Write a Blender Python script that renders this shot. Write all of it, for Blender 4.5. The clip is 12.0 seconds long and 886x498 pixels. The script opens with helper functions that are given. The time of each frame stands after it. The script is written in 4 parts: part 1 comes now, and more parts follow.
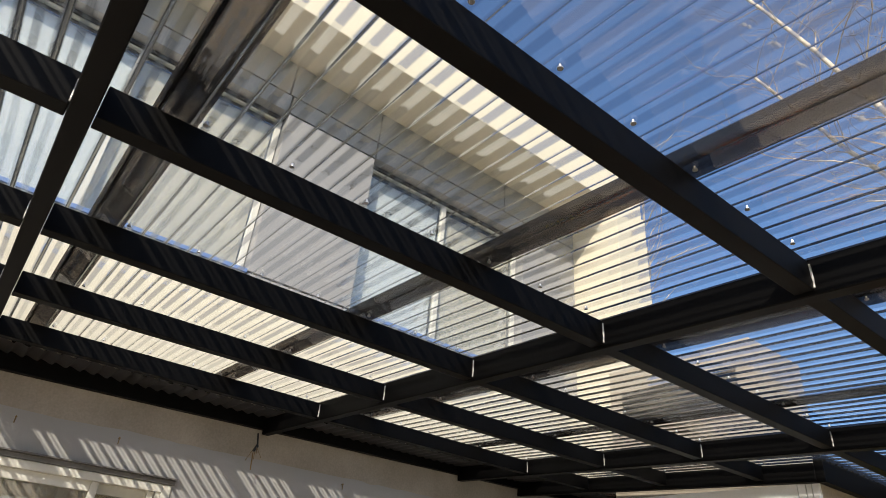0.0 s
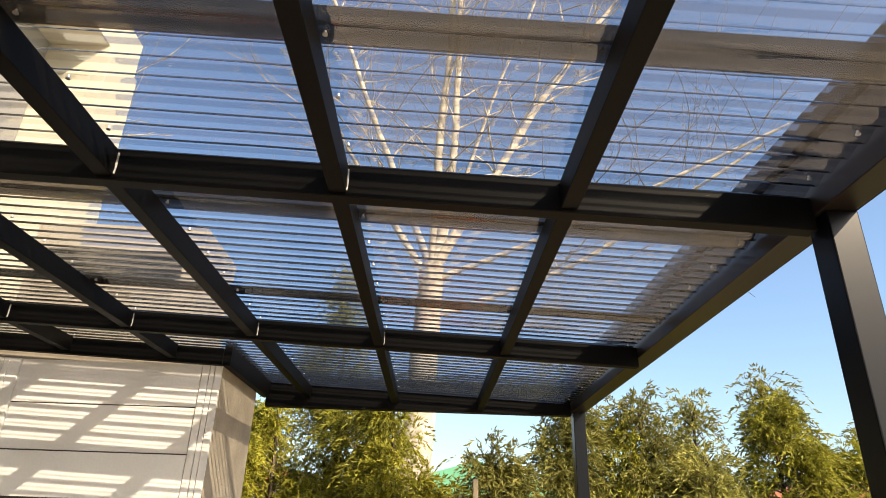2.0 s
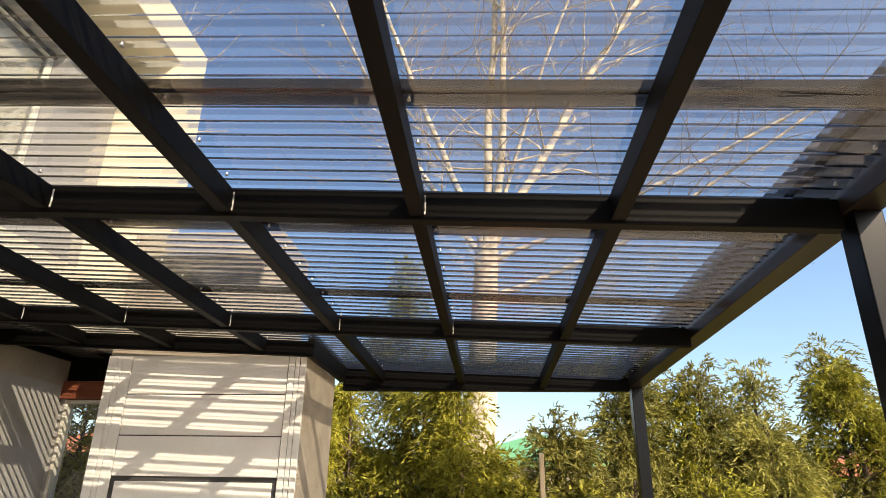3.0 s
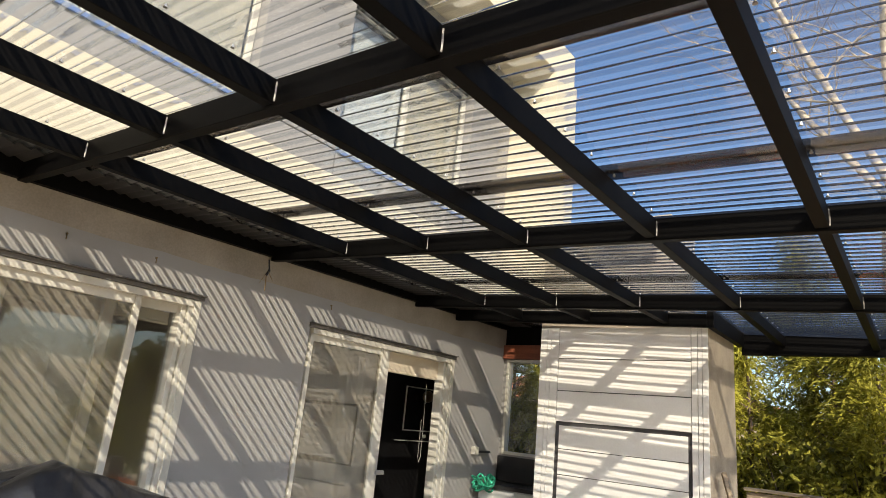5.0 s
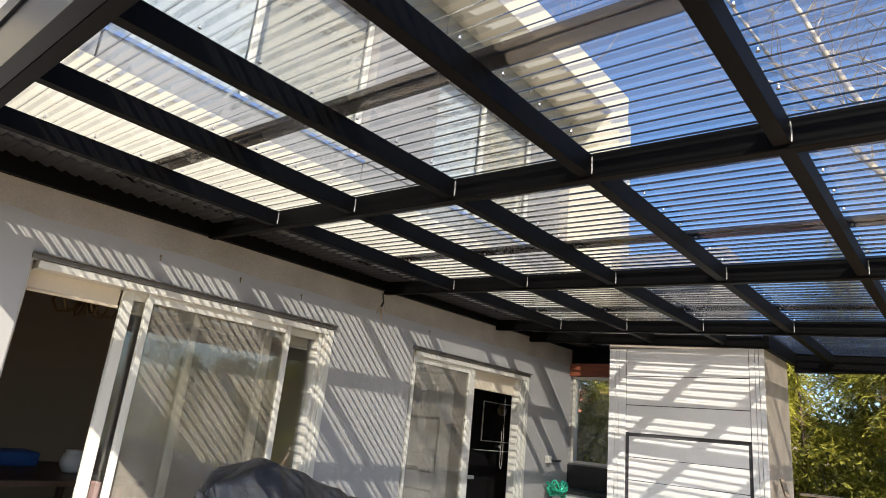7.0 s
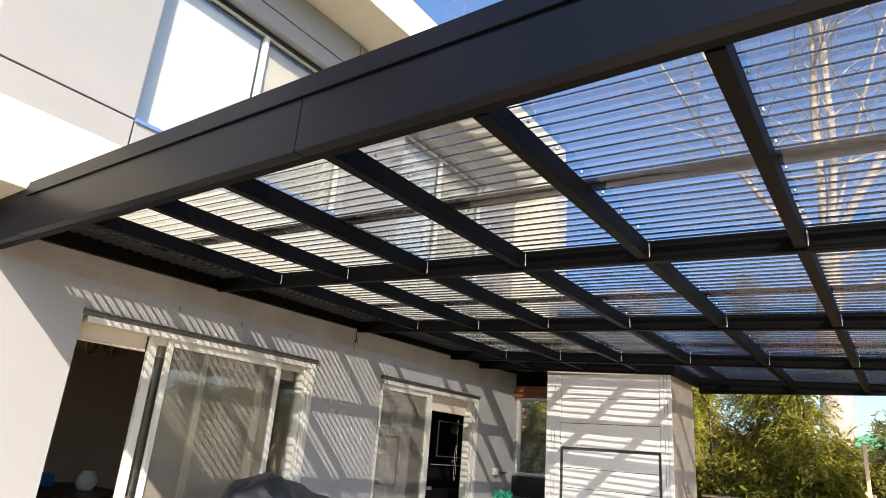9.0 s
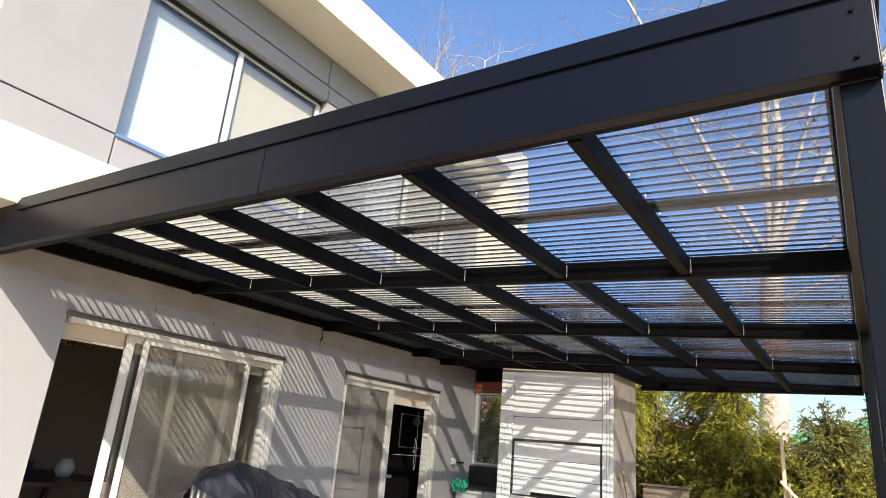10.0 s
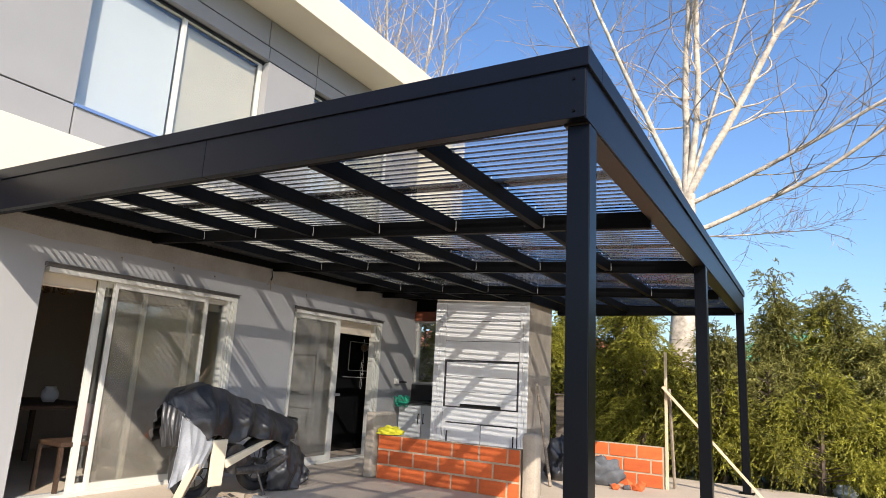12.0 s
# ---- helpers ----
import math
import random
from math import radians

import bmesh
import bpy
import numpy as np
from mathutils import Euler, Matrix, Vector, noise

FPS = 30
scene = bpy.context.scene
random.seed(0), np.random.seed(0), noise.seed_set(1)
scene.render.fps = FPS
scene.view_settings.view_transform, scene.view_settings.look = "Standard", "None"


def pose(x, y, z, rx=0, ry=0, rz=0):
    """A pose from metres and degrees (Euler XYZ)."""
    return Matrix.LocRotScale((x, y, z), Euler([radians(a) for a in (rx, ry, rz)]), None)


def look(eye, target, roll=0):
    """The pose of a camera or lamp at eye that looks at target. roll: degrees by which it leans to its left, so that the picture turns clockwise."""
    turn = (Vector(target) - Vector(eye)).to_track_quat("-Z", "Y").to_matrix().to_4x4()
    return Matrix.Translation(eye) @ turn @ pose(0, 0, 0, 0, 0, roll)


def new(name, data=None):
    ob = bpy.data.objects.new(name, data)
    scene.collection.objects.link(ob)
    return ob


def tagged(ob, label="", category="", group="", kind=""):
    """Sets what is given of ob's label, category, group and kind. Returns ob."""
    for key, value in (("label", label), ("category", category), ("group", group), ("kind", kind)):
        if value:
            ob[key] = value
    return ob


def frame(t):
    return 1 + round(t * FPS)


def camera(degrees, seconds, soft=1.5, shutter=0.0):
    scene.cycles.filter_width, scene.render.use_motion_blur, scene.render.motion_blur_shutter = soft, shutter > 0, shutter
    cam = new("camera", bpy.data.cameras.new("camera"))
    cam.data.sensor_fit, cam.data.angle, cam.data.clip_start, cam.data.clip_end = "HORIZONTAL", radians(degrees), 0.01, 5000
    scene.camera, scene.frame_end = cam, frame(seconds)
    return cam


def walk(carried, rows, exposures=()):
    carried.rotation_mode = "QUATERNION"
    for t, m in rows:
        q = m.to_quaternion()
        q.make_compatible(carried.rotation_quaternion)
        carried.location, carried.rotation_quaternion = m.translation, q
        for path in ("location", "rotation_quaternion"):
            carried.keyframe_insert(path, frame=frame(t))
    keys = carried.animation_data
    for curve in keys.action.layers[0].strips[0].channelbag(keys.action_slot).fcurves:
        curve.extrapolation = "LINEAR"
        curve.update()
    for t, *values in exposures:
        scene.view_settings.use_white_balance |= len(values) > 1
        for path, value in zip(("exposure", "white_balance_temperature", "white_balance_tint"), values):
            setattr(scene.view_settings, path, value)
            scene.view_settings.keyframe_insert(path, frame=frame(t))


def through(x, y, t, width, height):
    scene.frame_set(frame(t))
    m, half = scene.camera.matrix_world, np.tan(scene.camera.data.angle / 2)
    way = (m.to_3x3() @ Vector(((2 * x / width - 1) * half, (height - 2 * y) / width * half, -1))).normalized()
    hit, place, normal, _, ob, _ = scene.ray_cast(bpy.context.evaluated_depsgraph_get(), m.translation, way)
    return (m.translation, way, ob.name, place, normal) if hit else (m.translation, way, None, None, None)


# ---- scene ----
cam = camera(70.4, 12.0, soft=0.9)
PATH = [
    (0, (4.229, 1.682, 1.48), (2.83, 2.698, 2.486), 5.3),
    (0.5, (4.085, 1.765, 1.458), (3.014, 3.107, 2.483), 6.5),
    (1, (3.996, 1.831, 1.474), (3.33, 3.431, 2.473), 5.3),
    (1.5, (3.959, 1.818, 1.463), (3.68, 3.582, 2.364), 3.1),
    (2, (3.915, 1.696, 1.397), (3.931, 3.522, 2.211), 1.8),
    (2.5, (3.88, 1.533, 1.38), (3.858, 3.379, 2.15), 1.3),
    (4.5, (3.838, 0.714, 1.418), (2.956, 2.406, 2.018), 3.8),
    (5, (3.879, 0.498, 1.404), (2.695, 2.02, 1.931), 5.6),
    (5.5, (3.855, 0.307, 1.387), (2.461, 1.63, 1.939), 6.6),
    (6, (3.856, 0.087, 1.375), (2.462, 1.419, 1.905), 6.9),
    (6.5, (3.977, -0.175, 1.345), (2.591, 1.141, 1.936), 6.4),
    (7, (4.017, -0.452, 1.311), (2.751, 0.991, 1.872), 5.8),
    (9, (4.58, -1.399, 1.293), (3.449, 0.129, 1.915), 4.7),
    (9.5, (4.817, -1.537, 1.315), (3.691, -0.002, 1.928), 7.0),
    (10, (5.027, -1.731, 1.299), (3.954, -0.156, 1.903), 5.0),
    (10.5, (5.194, -1.95, 1.27), (4.208, -0.287, 1.781), 4.3),
    (11, (5.427, -2.1, 1.269), (4.461, -0.432, 1.807), 3.8),
    (11.5, (5.656, -2.222, 1.244), (4.637, -0.56, 1.691), 4.2),
    (12, (5.874, -2.365, 1.24), (4.883, -0.675, 1.64), 3.1),
]
walk(cam, [(t, look(eye, target, roll)) for t, eye, target, roll in PATH],
     [(0.0, 0.72, 6400, 10), (1.5, 0.98, 7300, 11), (2.5, 1.0, 7600, 12), (4.5, 0.84, 7200, 10), (7.0, 0.92, 6250, 11), (9.0, 0.95, 6350, 13), (10.5, 0.84, 6250, 13), (11.5, 0.68, 6150, 13), (12.0, 0.55, 6100, 13)])


# ---- light ----
SUN_DIR = Vector((1.0, -1.08, 1.0)).normalized()
sun_data = bpy.data.lights.new("sun", "SUN")
sun_data.energy, sun_data.angle, sun_data.color = 5.0, radians(0.4), (1.0, 0.88, 0.70)
sun = new("sun", sun_data)
sun.matrix_world = look(SUN_DIR * 30, (0, 0, 0))
world = bpy.data.worlds.new("world")
scene.world = world
world.use_nodes = True
wn = world.node_tree.nodes
sky = wn.new("ShaderNodeTexSky")
sky.sky_type, sky.sun_disc = "NISHITA", False
sky.sun_elevation = math.asin(SUN_DIR.z)
sky.sun_rotation = math.atan2(SUN_DIR.x, SUN_DIR.y)
sky.altitude, sky.air_density, sky.dust_density, sky.ozone_density = 600, 1.2, 2.8, 4.8
tone = wn.new("ShaderNodeHueSaturation")
tone.inputs["Saturation"].default_value = 1.03
world.node_tree.links.new(sky.outputs[0], tone.inputs["Color"])
world.node_tree.links.new(tone.outputs[0], wn["Background"].inputs[0])
wn["Background"].inputs[1].default_value = 0.15


# ---- materials ----
def mat(name, base, rough=0.6, metal=0.0, var=0.12, scale=6.0, fine=60.0, bump=0.1, island=0.0, obj=0.0, tint=None, stretch=(1, 1, 1), spec=0.5):
    m = bpy.data.materials.new(name)
    m.use_nodes = True
    nt = m.node_tree
    b = nt.nodes["Principled BSDF"]
    b.inputs["Roughness"].default_value, b.inputs["Metallic"].default_value = rough, metal
    b.inputs["Specular IOR Level"].default_value = spec
    co = nt.nodes.new("ShaderNodeTexCoord")
    mp = nt.nodes.new("ShaderNodeMapping")
    mp.inputs["Scale"].default_value = stretch
    nt.links.new(co.outputs["Object"], mp.inputs[0])
    n1, n2 = nt.nodes.new("ShaderNodeTexNoise"), nt.nodes.new("ShaderNodeTexNoise")
    for n, s in ((n1, scale), (n2, fine)):
        n.inputs["Scale"].default_value, n.inputs["Detail"].default_value = s, 5.0
        nt.links.new(mp.outputs[0], n.inputs["Vector"])
    add = nt.nodes.new("ShaderNodeMath")
    add.operation = "MULTIPLY_ADD"
    nt.links.new(n1.outputs["Fac"], add.inputs[0])
    add.inputs[1].default_value = 0.65
    half = nt.nodes.new("ShaderNodeMath")
    half.operation = "MULTIPLY"
    nt.links.new(n2.outputs["Fac"], half.inputs[0])
    half.inputs[1].default_value = 0.35
    nt.links.new(half.outputs[0], add.inputs[2])
    ramp = nt.nodes.new("ShaderNodeMapRange")
    ramp.inputs["From Min"].default_value, ramp.inputs["From Max"].default_value = 0.3, 0.7
    nt.links.new(add.outputs[0], ramp.inputs[0])
    mix = nt.nodes.new("ShaderNodeMix")
    mix.data_type = "RGBA"
    lo = [max(c * (1 - var * 1.6), 0) for c in base]
    hi = tint or [min(c * (1 + var), 1) for c in base]
    mix.inputs["A"].default_value, mix.inputs["B"].default_value = (*lo, 1), (*hi, 1)
    nt.links.new(ramp.outputs[0], mix.inputs["Factor"])
    col = mix.outputs["Result"]
    for amount, kind in ((island, "g"), (obj, "o")):
        if amount:
            src = nt.nodes.new("ShaderNodeNewGeometry" if kind == "g" else "ShaderNodeObjectInfo")
            mr = nt.nodes.new("ShaderNodeMapRange")
            mr.inputs["To Min"].default_value, mr.inputs["To Max"].default_value = 1 - amount, 1 + amount
            nt.links.new(src.outputs["Random Per Island" if kind == "g" else "Random"], mr.inputs[0])
            hs = nt.nodes.new("ShaderNodeHueSaturation")
            nt.links.new(mr.outputs[0], hs.inputs["Value"])
            nt.links.new(col, hs.inputs["Color"])
            col = hs.outputs[0]
    nt.links.new(col, b.inputs["Base Color"])
    if bump:
        bp = nt.nodes.new("ShaderNodeBump")
        bp.inputs["Strength"].default_value, bp.inputs["Distance"].default_value = bump, 0.01
        nt.links.new(add.outputs[0], bp.inputs["Height"])
        nt.links.new(bp.outputs[0], b.inputs["Normal"])
    return m


def leaf_mat(name, base, tint, island=0.25):
    m = mat(name, base, rough=0.55, var=0.2, scale=3.6, fine=13, bump=0, island=island, obj=0.22, tint=tint, spec=0.25)
    nt = m.node_tree
    b = nt.nodes["Principled BSDF"]
    tr = nt.nodes.new("ShaderNodeBsdfTranslucent")
    nt.links.new(b.inputs["Base Color"].links[0].from_socket, tr.inputs[0])
    mx = nt.nodes.new("ShaderNodeMixShader")
    mx.inputs[0].default_value = 0.38
    nt.links.new(b.outputs[0], mx.inputs[1])
    nt.links.new(tr.outputs[0], mx.inputs[2])
    nt.links.new(mx.outputs[0], nt.nodes["Material Output"].inputs[0])
    return m


PITCH, PHASE, AMP = 0.0757, 0.033, 0.0080


def sheet_mat(name, tint, haze, haze_col, bend=1.03, share=0.5, film="Translucent", gloss=0.05, wave=0.25, rib_shade=0.0, f0=0.04, through=None):
    """Clear plastic or glass: lets light pass, bends it a little, shines at a glancing angle, and carries a thin film of dust."""
    m = bpy.data.materials.new(name)
    m.use_nodes = True
    nt = m.node_tree
    nt.nodes.remove(nt.nodes["Principled BSDF"])
    tr, rf, gl, df = (nt.nodes.new("ShaderNodeBsdf" + k) for k in ("Transparent", "Refraction", "Glossy", film))
    tr.inputs[0].default_value = rf.inputs[0].default_value = (*tint, 1)
    rf.inputs["IOR"].default_value, rf.inputs["Roughness"].default_value = bend, 0.0
    gl.inputs["Roughness"].default_value = gloss
    co = nt.nodes.new("ShaderNodeTexCoord")
    n = nt.nodes.new("ShaderNodeTexNoise")
    n.inputs["Scale"].default_value, n.inputs["Detail"].default_value = 7.0, 3.0
    nt.links.new(co.outputs["Object"], n.inputs["Vector"])
    bp = nt.nodes.new("ShaderNodeBump")
    bp.inputs["Strength"].default_value, bp.inputs["Distance"].default_value = wave, 0.01
    nt.links.new(n.outputs[0], bp.inputs["Height"])
    if rib_shade:
        # fine drawing lines along the ribs
        mp = nt.nodes.new("ShaderNodeMapping")
        mp.inputs["Scale"].default_value = (2.0, 75.0, 2.0)
        nt.links.new(co.outputs["Object"], mp.inputs[0])
        nl = nt.nodes.new("ShaderNodeTexNoise")
        nl.inputs["Scale"].default_value, nl.inputs["Detail"].default_value = 1.0, 3.0
        nt.links.new(mp.outputs[0], nl.inputs["Vector"])
        bl = nt.nodes.new("ShaderNodeBump")
        bl.inputs["Strength"].default_value, bl.inputs["Distance"].default_value = 0.3, 0.006
        nt.links.new(nl.outputs[0], bl.inputs["Height"])
        nt.links.new(bl.outputs[0], bp.inputs["Normal"])
    for x in (rf, gl):
        nt.links.new(bp.outputs[0], x.inputs["Normal"])
    lw = nt.nodes.new("ShaderNodeLayerWeight")
    lw.inputs["Blend"].default_value = 0.5
    pw = nt.nodes.new("ShaderNodeMath")
    pw.operation = "POWER"
    pw.inputs[1].default_value = 5.0
    nt.links.new(lw.outputs["Facing"], pw.inputs[0])
    fr = nt.nodes.new("ShaderNodeMapRange")
    fr.inputs["To Min"].default_value, fr.inputs["To Max"].default_value = f0, 0.85
    nt.links.new(pw.outputs[0], fr.inputs[0])
    df.inputs[0].default_value = (*haze_col, 1)
    if rib_shade:
        # steep rib flanks tinted darker, painting the shade lines that bent light leaves
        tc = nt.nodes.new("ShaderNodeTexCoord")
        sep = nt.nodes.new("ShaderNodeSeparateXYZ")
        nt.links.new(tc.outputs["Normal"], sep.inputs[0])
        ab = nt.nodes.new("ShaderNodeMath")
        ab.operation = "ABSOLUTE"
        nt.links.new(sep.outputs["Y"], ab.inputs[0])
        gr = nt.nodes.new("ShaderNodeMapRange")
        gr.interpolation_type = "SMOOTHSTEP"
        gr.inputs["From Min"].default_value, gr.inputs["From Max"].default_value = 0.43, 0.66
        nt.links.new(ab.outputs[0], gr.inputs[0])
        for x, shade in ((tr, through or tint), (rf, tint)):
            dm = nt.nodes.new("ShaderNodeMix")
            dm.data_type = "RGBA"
            dm.inputs["A"].default_value, dm.inputs["B"].default_value = (*shade, 1), (*[c * (1 - rib_shade) for c in shade], 1)
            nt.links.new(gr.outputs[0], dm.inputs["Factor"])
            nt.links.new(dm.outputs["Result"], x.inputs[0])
    m1, m2, m3 = (nt.nodes.new("ShaderNodeMixShader") for _ in range(3))
    m1.inputs[0].default_value = share
    if rib_shade:
        # long side passes most light, in bands shaped to imitate focused sun stripes
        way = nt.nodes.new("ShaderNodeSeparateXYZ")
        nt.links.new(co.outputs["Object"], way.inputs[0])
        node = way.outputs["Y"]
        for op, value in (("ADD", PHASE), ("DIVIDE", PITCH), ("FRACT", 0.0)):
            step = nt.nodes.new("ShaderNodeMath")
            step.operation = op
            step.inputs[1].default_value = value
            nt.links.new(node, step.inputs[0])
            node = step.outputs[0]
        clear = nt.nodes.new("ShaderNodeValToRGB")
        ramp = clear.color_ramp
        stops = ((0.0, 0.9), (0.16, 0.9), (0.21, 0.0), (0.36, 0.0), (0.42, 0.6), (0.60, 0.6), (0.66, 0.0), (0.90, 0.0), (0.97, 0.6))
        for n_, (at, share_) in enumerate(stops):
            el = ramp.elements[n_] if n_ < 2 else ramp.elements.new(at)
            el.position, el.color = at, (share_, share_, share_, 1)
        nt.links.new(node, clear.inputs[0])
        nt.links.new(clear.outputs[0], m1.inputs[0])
    nt.links.new(tr.outputs[0], m1.inputs[1])
    nt.links.new(rf.outputs[0], m1.inputs[2])
    n2 = nt.nodes.new("ShaderNodeTexNoise")
    n2.inputs["Scale"].default_value, n2.inputs["Detail"].default_value = 2.2, 6.0
    nt.links.new(co.outputs["Object"], n2.inputs["Vector"])
    mr = nt.nodes.new("ShaderNodeMapRange")
    mr.inputs["From Min"].default_value, mr.inputs["From Max"].default_value = 0.3, 0.7
    mr.inputs["To Min"].default_value, mr.inputs["To Max"].default_value = haze * 0.5, haze * 1.5
    nt.links.new(n2.outputs[0], mr.inputs[0])
    nt.links.new(mr.outputs[0], m2.inputs[0])
    nt.links.new(m1.outputs[0], m2.inputs[1])
    nt.links.new(df.outputs[0], m2.inputs[2])
    nt.links.new(fr.outputs[0], m3.inputs[0])
    nt.links.new(m2.outputs[0], m3.inputs[1])
    nt.links.new(gl.outputs[0], m3.inputs[2])
    nt.links.new(m3.outputs[0], nt.nodes["Material Output"].inputs[0])
    return m


def pane_mat(name, tint, dust, dust_col):
    """Window glass with a film of dust."""
    return sheet_mat(name, tint, dust, dust_col, bend=1.0, share=0.0, film="Diffuse", gloss=0.01, wave=0.02, f0=0.09)


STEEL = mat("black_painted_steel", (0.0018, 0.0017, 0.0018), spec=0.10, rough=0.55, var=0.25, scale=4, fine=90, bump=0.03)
# bluish base of post and facing paint stands in for reflected sky
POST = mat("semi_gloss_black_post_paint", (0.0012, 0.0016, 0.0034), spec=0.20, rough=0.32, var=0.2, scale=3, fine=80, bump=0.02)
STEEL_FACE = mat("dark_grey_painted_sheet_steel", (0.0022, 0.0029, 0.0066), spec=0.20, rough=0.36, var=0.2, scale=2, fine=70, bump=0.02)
# brown base imitates warm patio light reflected in the beam
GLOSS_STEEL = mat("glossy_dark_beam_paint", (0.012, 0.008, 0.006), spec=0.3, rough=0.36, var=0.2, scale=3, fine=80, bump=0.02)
SCREW = mat("zinc_screw", (0.6, 0.6, 0.6), rough=0.35, metal=0.8, bump=0)
WELD = mat("bare_weld_metal", (0.62, 0.6, 0.57), rough=0.5, metal=0.3, var=0.3, fine=200, bump=0.3)
CLEAR = sheet_mat("clear_corrugated_plastic", (0.42, 0.45, 0.50), 0.014, (0.70, 0.74, 0.78), bend=1.07, wave=0.55, rib_shade=0.94, f0=0.09, gloss=0.03, through=(0.74, 0.755, 0.775))
LAP = sheet_mat("smoky_lap_plastic", (0.11, 0.095, 0.085), 0.025, (0.2, 0.17, 0.15), bend=1.02, wave=0.5, rib_shade=0.95)
FLASH = mat("dark_zinc_flashing", (0.03, 0.03, 0.032), rough=0.5, metal=0.3, bump=0.05)
DRIP = mat("grey_metal_drip_edge", (0.13, 0.125, 0.12), rough=0.5, metal=0.2, bump=0.05)
WALL = mat("light_grey_painted_render", (0.315, 0.315, 0.316), rough=0.85, var=0.05, scale=1.2, fine=140, bump=0.12)
PATCH = mat("unpainted_cement_plaster", (0.33, 0.295, 0.25), rough=0.9, var=0.18, scale=3, fine=80, bump=0.25)
CLAD = mat("grey_fibre_cement_panel", (0.275, 0.273, 0.275), rough=0.8, var=0.05, scale=1.5, fine=90, bump=0.04)
# blue of the reflected sky is put into the sill's base colour
SILL = mat("sky_tinted_sill", (0.12, 0.20, 0.42), rough=0.45, var=0.08, scale=3, fine=60, bump=0.02)
CREAM = mat("cream_painted_render", (0.67, 0.61, 0.475), rough=0.85, var=0.04, scale=1.5, fine=120, bump=0.08)
ALU = mat("white_lacquered_aluminium", (0.58, 0.57, 0.52), rough=0.4, var=0.05, scale=3, fine=50, bump=0.01)
SCREEN = pane_mat("dusty_screen_glass", (0.86, 0.85, 0.81), 0.22, (0.52, 0.49, 0.43))
GLASS = pane_mat("clear_glass", (0.95, 0.97, 0.97), 0.012, (0.5, 0.5, 0.5))
BLIND_W = mat("white_roller_blind", (0.66, 0.66, 0.65), rough=0.8, var=0.02, fine=200, bump=0.03)
BLIND_B = mat("beige_roller_blind", (0.60, 0.53, 0.42), rough=0.85, var=0.05, fine=200, bump=0.05)
ROOM = mat("taupe_room_paint", (0.36, 0.31, 0.255), rough=0.9, var=0.05, scale=1, bump=0.03)
CONCRETE = mat("trowelled_concrete", (0.48, 0.40, 0.31), rough=0.85, var=0.16, scale=1.1, fine=45, bump=0.15)
BRICK = mat("orange_hollow_brick", (0.56, 0.115, 0.026), rough=0.85, var=0.15, scale=7, fine=70, bump=0.25, obj=0.14, stretch=(1, 1, 3))
MORTAR = mat("cement_mortar", (0.46, 0.36, 0.25), rough=0.95, var=0.2, scale=9, fine=90, bump=0.5)
STUCCO = mat("rough_cement_render", (0.40, 0.345, 0.275), rough=0.95, var=0.18, scale=4, fine=60, bump=0.4)
PAINTED = mat("pale_grey_painted_boards", (0.82, 0.825, 0.82), rough=0.55, var=0.06, scale=3, fine=60, bump=0.06)
# dark backing colour that paints the shade in gaps between boards
GAP = mat("joint_shade", (0.06, 0.06, 0.065), rough=0.9, bump=0)
HANDLE = mat("black_metal_handle", (0.015, 0.015, 0.015), rough=0.35, metal=0.4, bump=0)
OLDWOOD = mat("weathered_grey_brown_plank", (0.27, 0.215, 0.155), rough=0.85, var=0.3, scale=3, fine=30, bump=0.3, stretch=(1, 8, 8))
PALEWOOD = mat("pale_pine_batten", (0.60, 0.48, 0.32), rough=0.7, var=0.18, scale=4, fine=40, bump=0.15, stretch=(8, 8, 1))
REDWOOD = mat("red_brown_timber_lintel", (0.20, 0.055, 0.025), rough=0.6, var=0.25, scale=3, fine=30, bump=0.15, stretch=(1, 8, 8))
TARP = mat("black_plastic_tarp", (0.028, 0.0275, 0.029), rough=0.36, var=0.45, scale=7, fine=24, bump=0.9)
WHITESHEET = mat("pale_grey_plastic_sheet", (0.30, 0.31, 0.33), rough=0.35, var=0.2, scale=5, bump=0.4)
RUBBER = mat("black_tyre_rubber", (0.02, 0.02, 0.021), rough=0.75, bump=0.2)
ENGINE = mat("dirty_cast_metal", (0.11, 0.10, 0.09), rough=0.5, metal=0.5, var=0.4, scale=14, bump=0.3)
FAIRING = mat("cream_plastic_fairing", (0.70, 0.63, 0.47), rough=0.4, var=0.05, bump=0.02)
YELLOW = mat("yellow_cloth", (0.75, 0.68, 0.03), rough=0.85, var=0.1, scale=20, bump=0.3)
TEAL = mat("green_plastic_net", (0.02, 0.36, 0.22), rough=0.5, var=0.15, scale=20, bump=0.2)
BLACKSTONE = mat("black_stone_worktop", (0.02, 0.02, 0.022), rough=0.3, var=0.3, fine=120, bump=0.02)
CABWHITE = mat("grey_white_cabinet_paint", (0.55, 0.57, 0.58), rough=0.5, var=0.05, bump=0.02)
GREYBAG = mat("grey_cement_bag", (0.10, 0.105, 0.115), rough=0.8, var=0.15, scale=8, bump=0.3)
BARK = mat("pale_tree_bark", (0.53, 0.46, 0.37), rough=0.9, var=0.42, scale=5, fine=16, bump=0.4)
TWIG = mat("grey_twig_bark", (0.30, 0.235, 0.18), rough=0.9, var=0.2, bump=0)
STEM = mat("dark_stem_bark", (0.09, 0.065, 0.045), rough=0.9, var=0.3, bump=0.2)
CONIFER = leaf_mat("yellow_green_conifer", (0.10, 0.105, 0.016), (0.46, 0.44, 0.06))
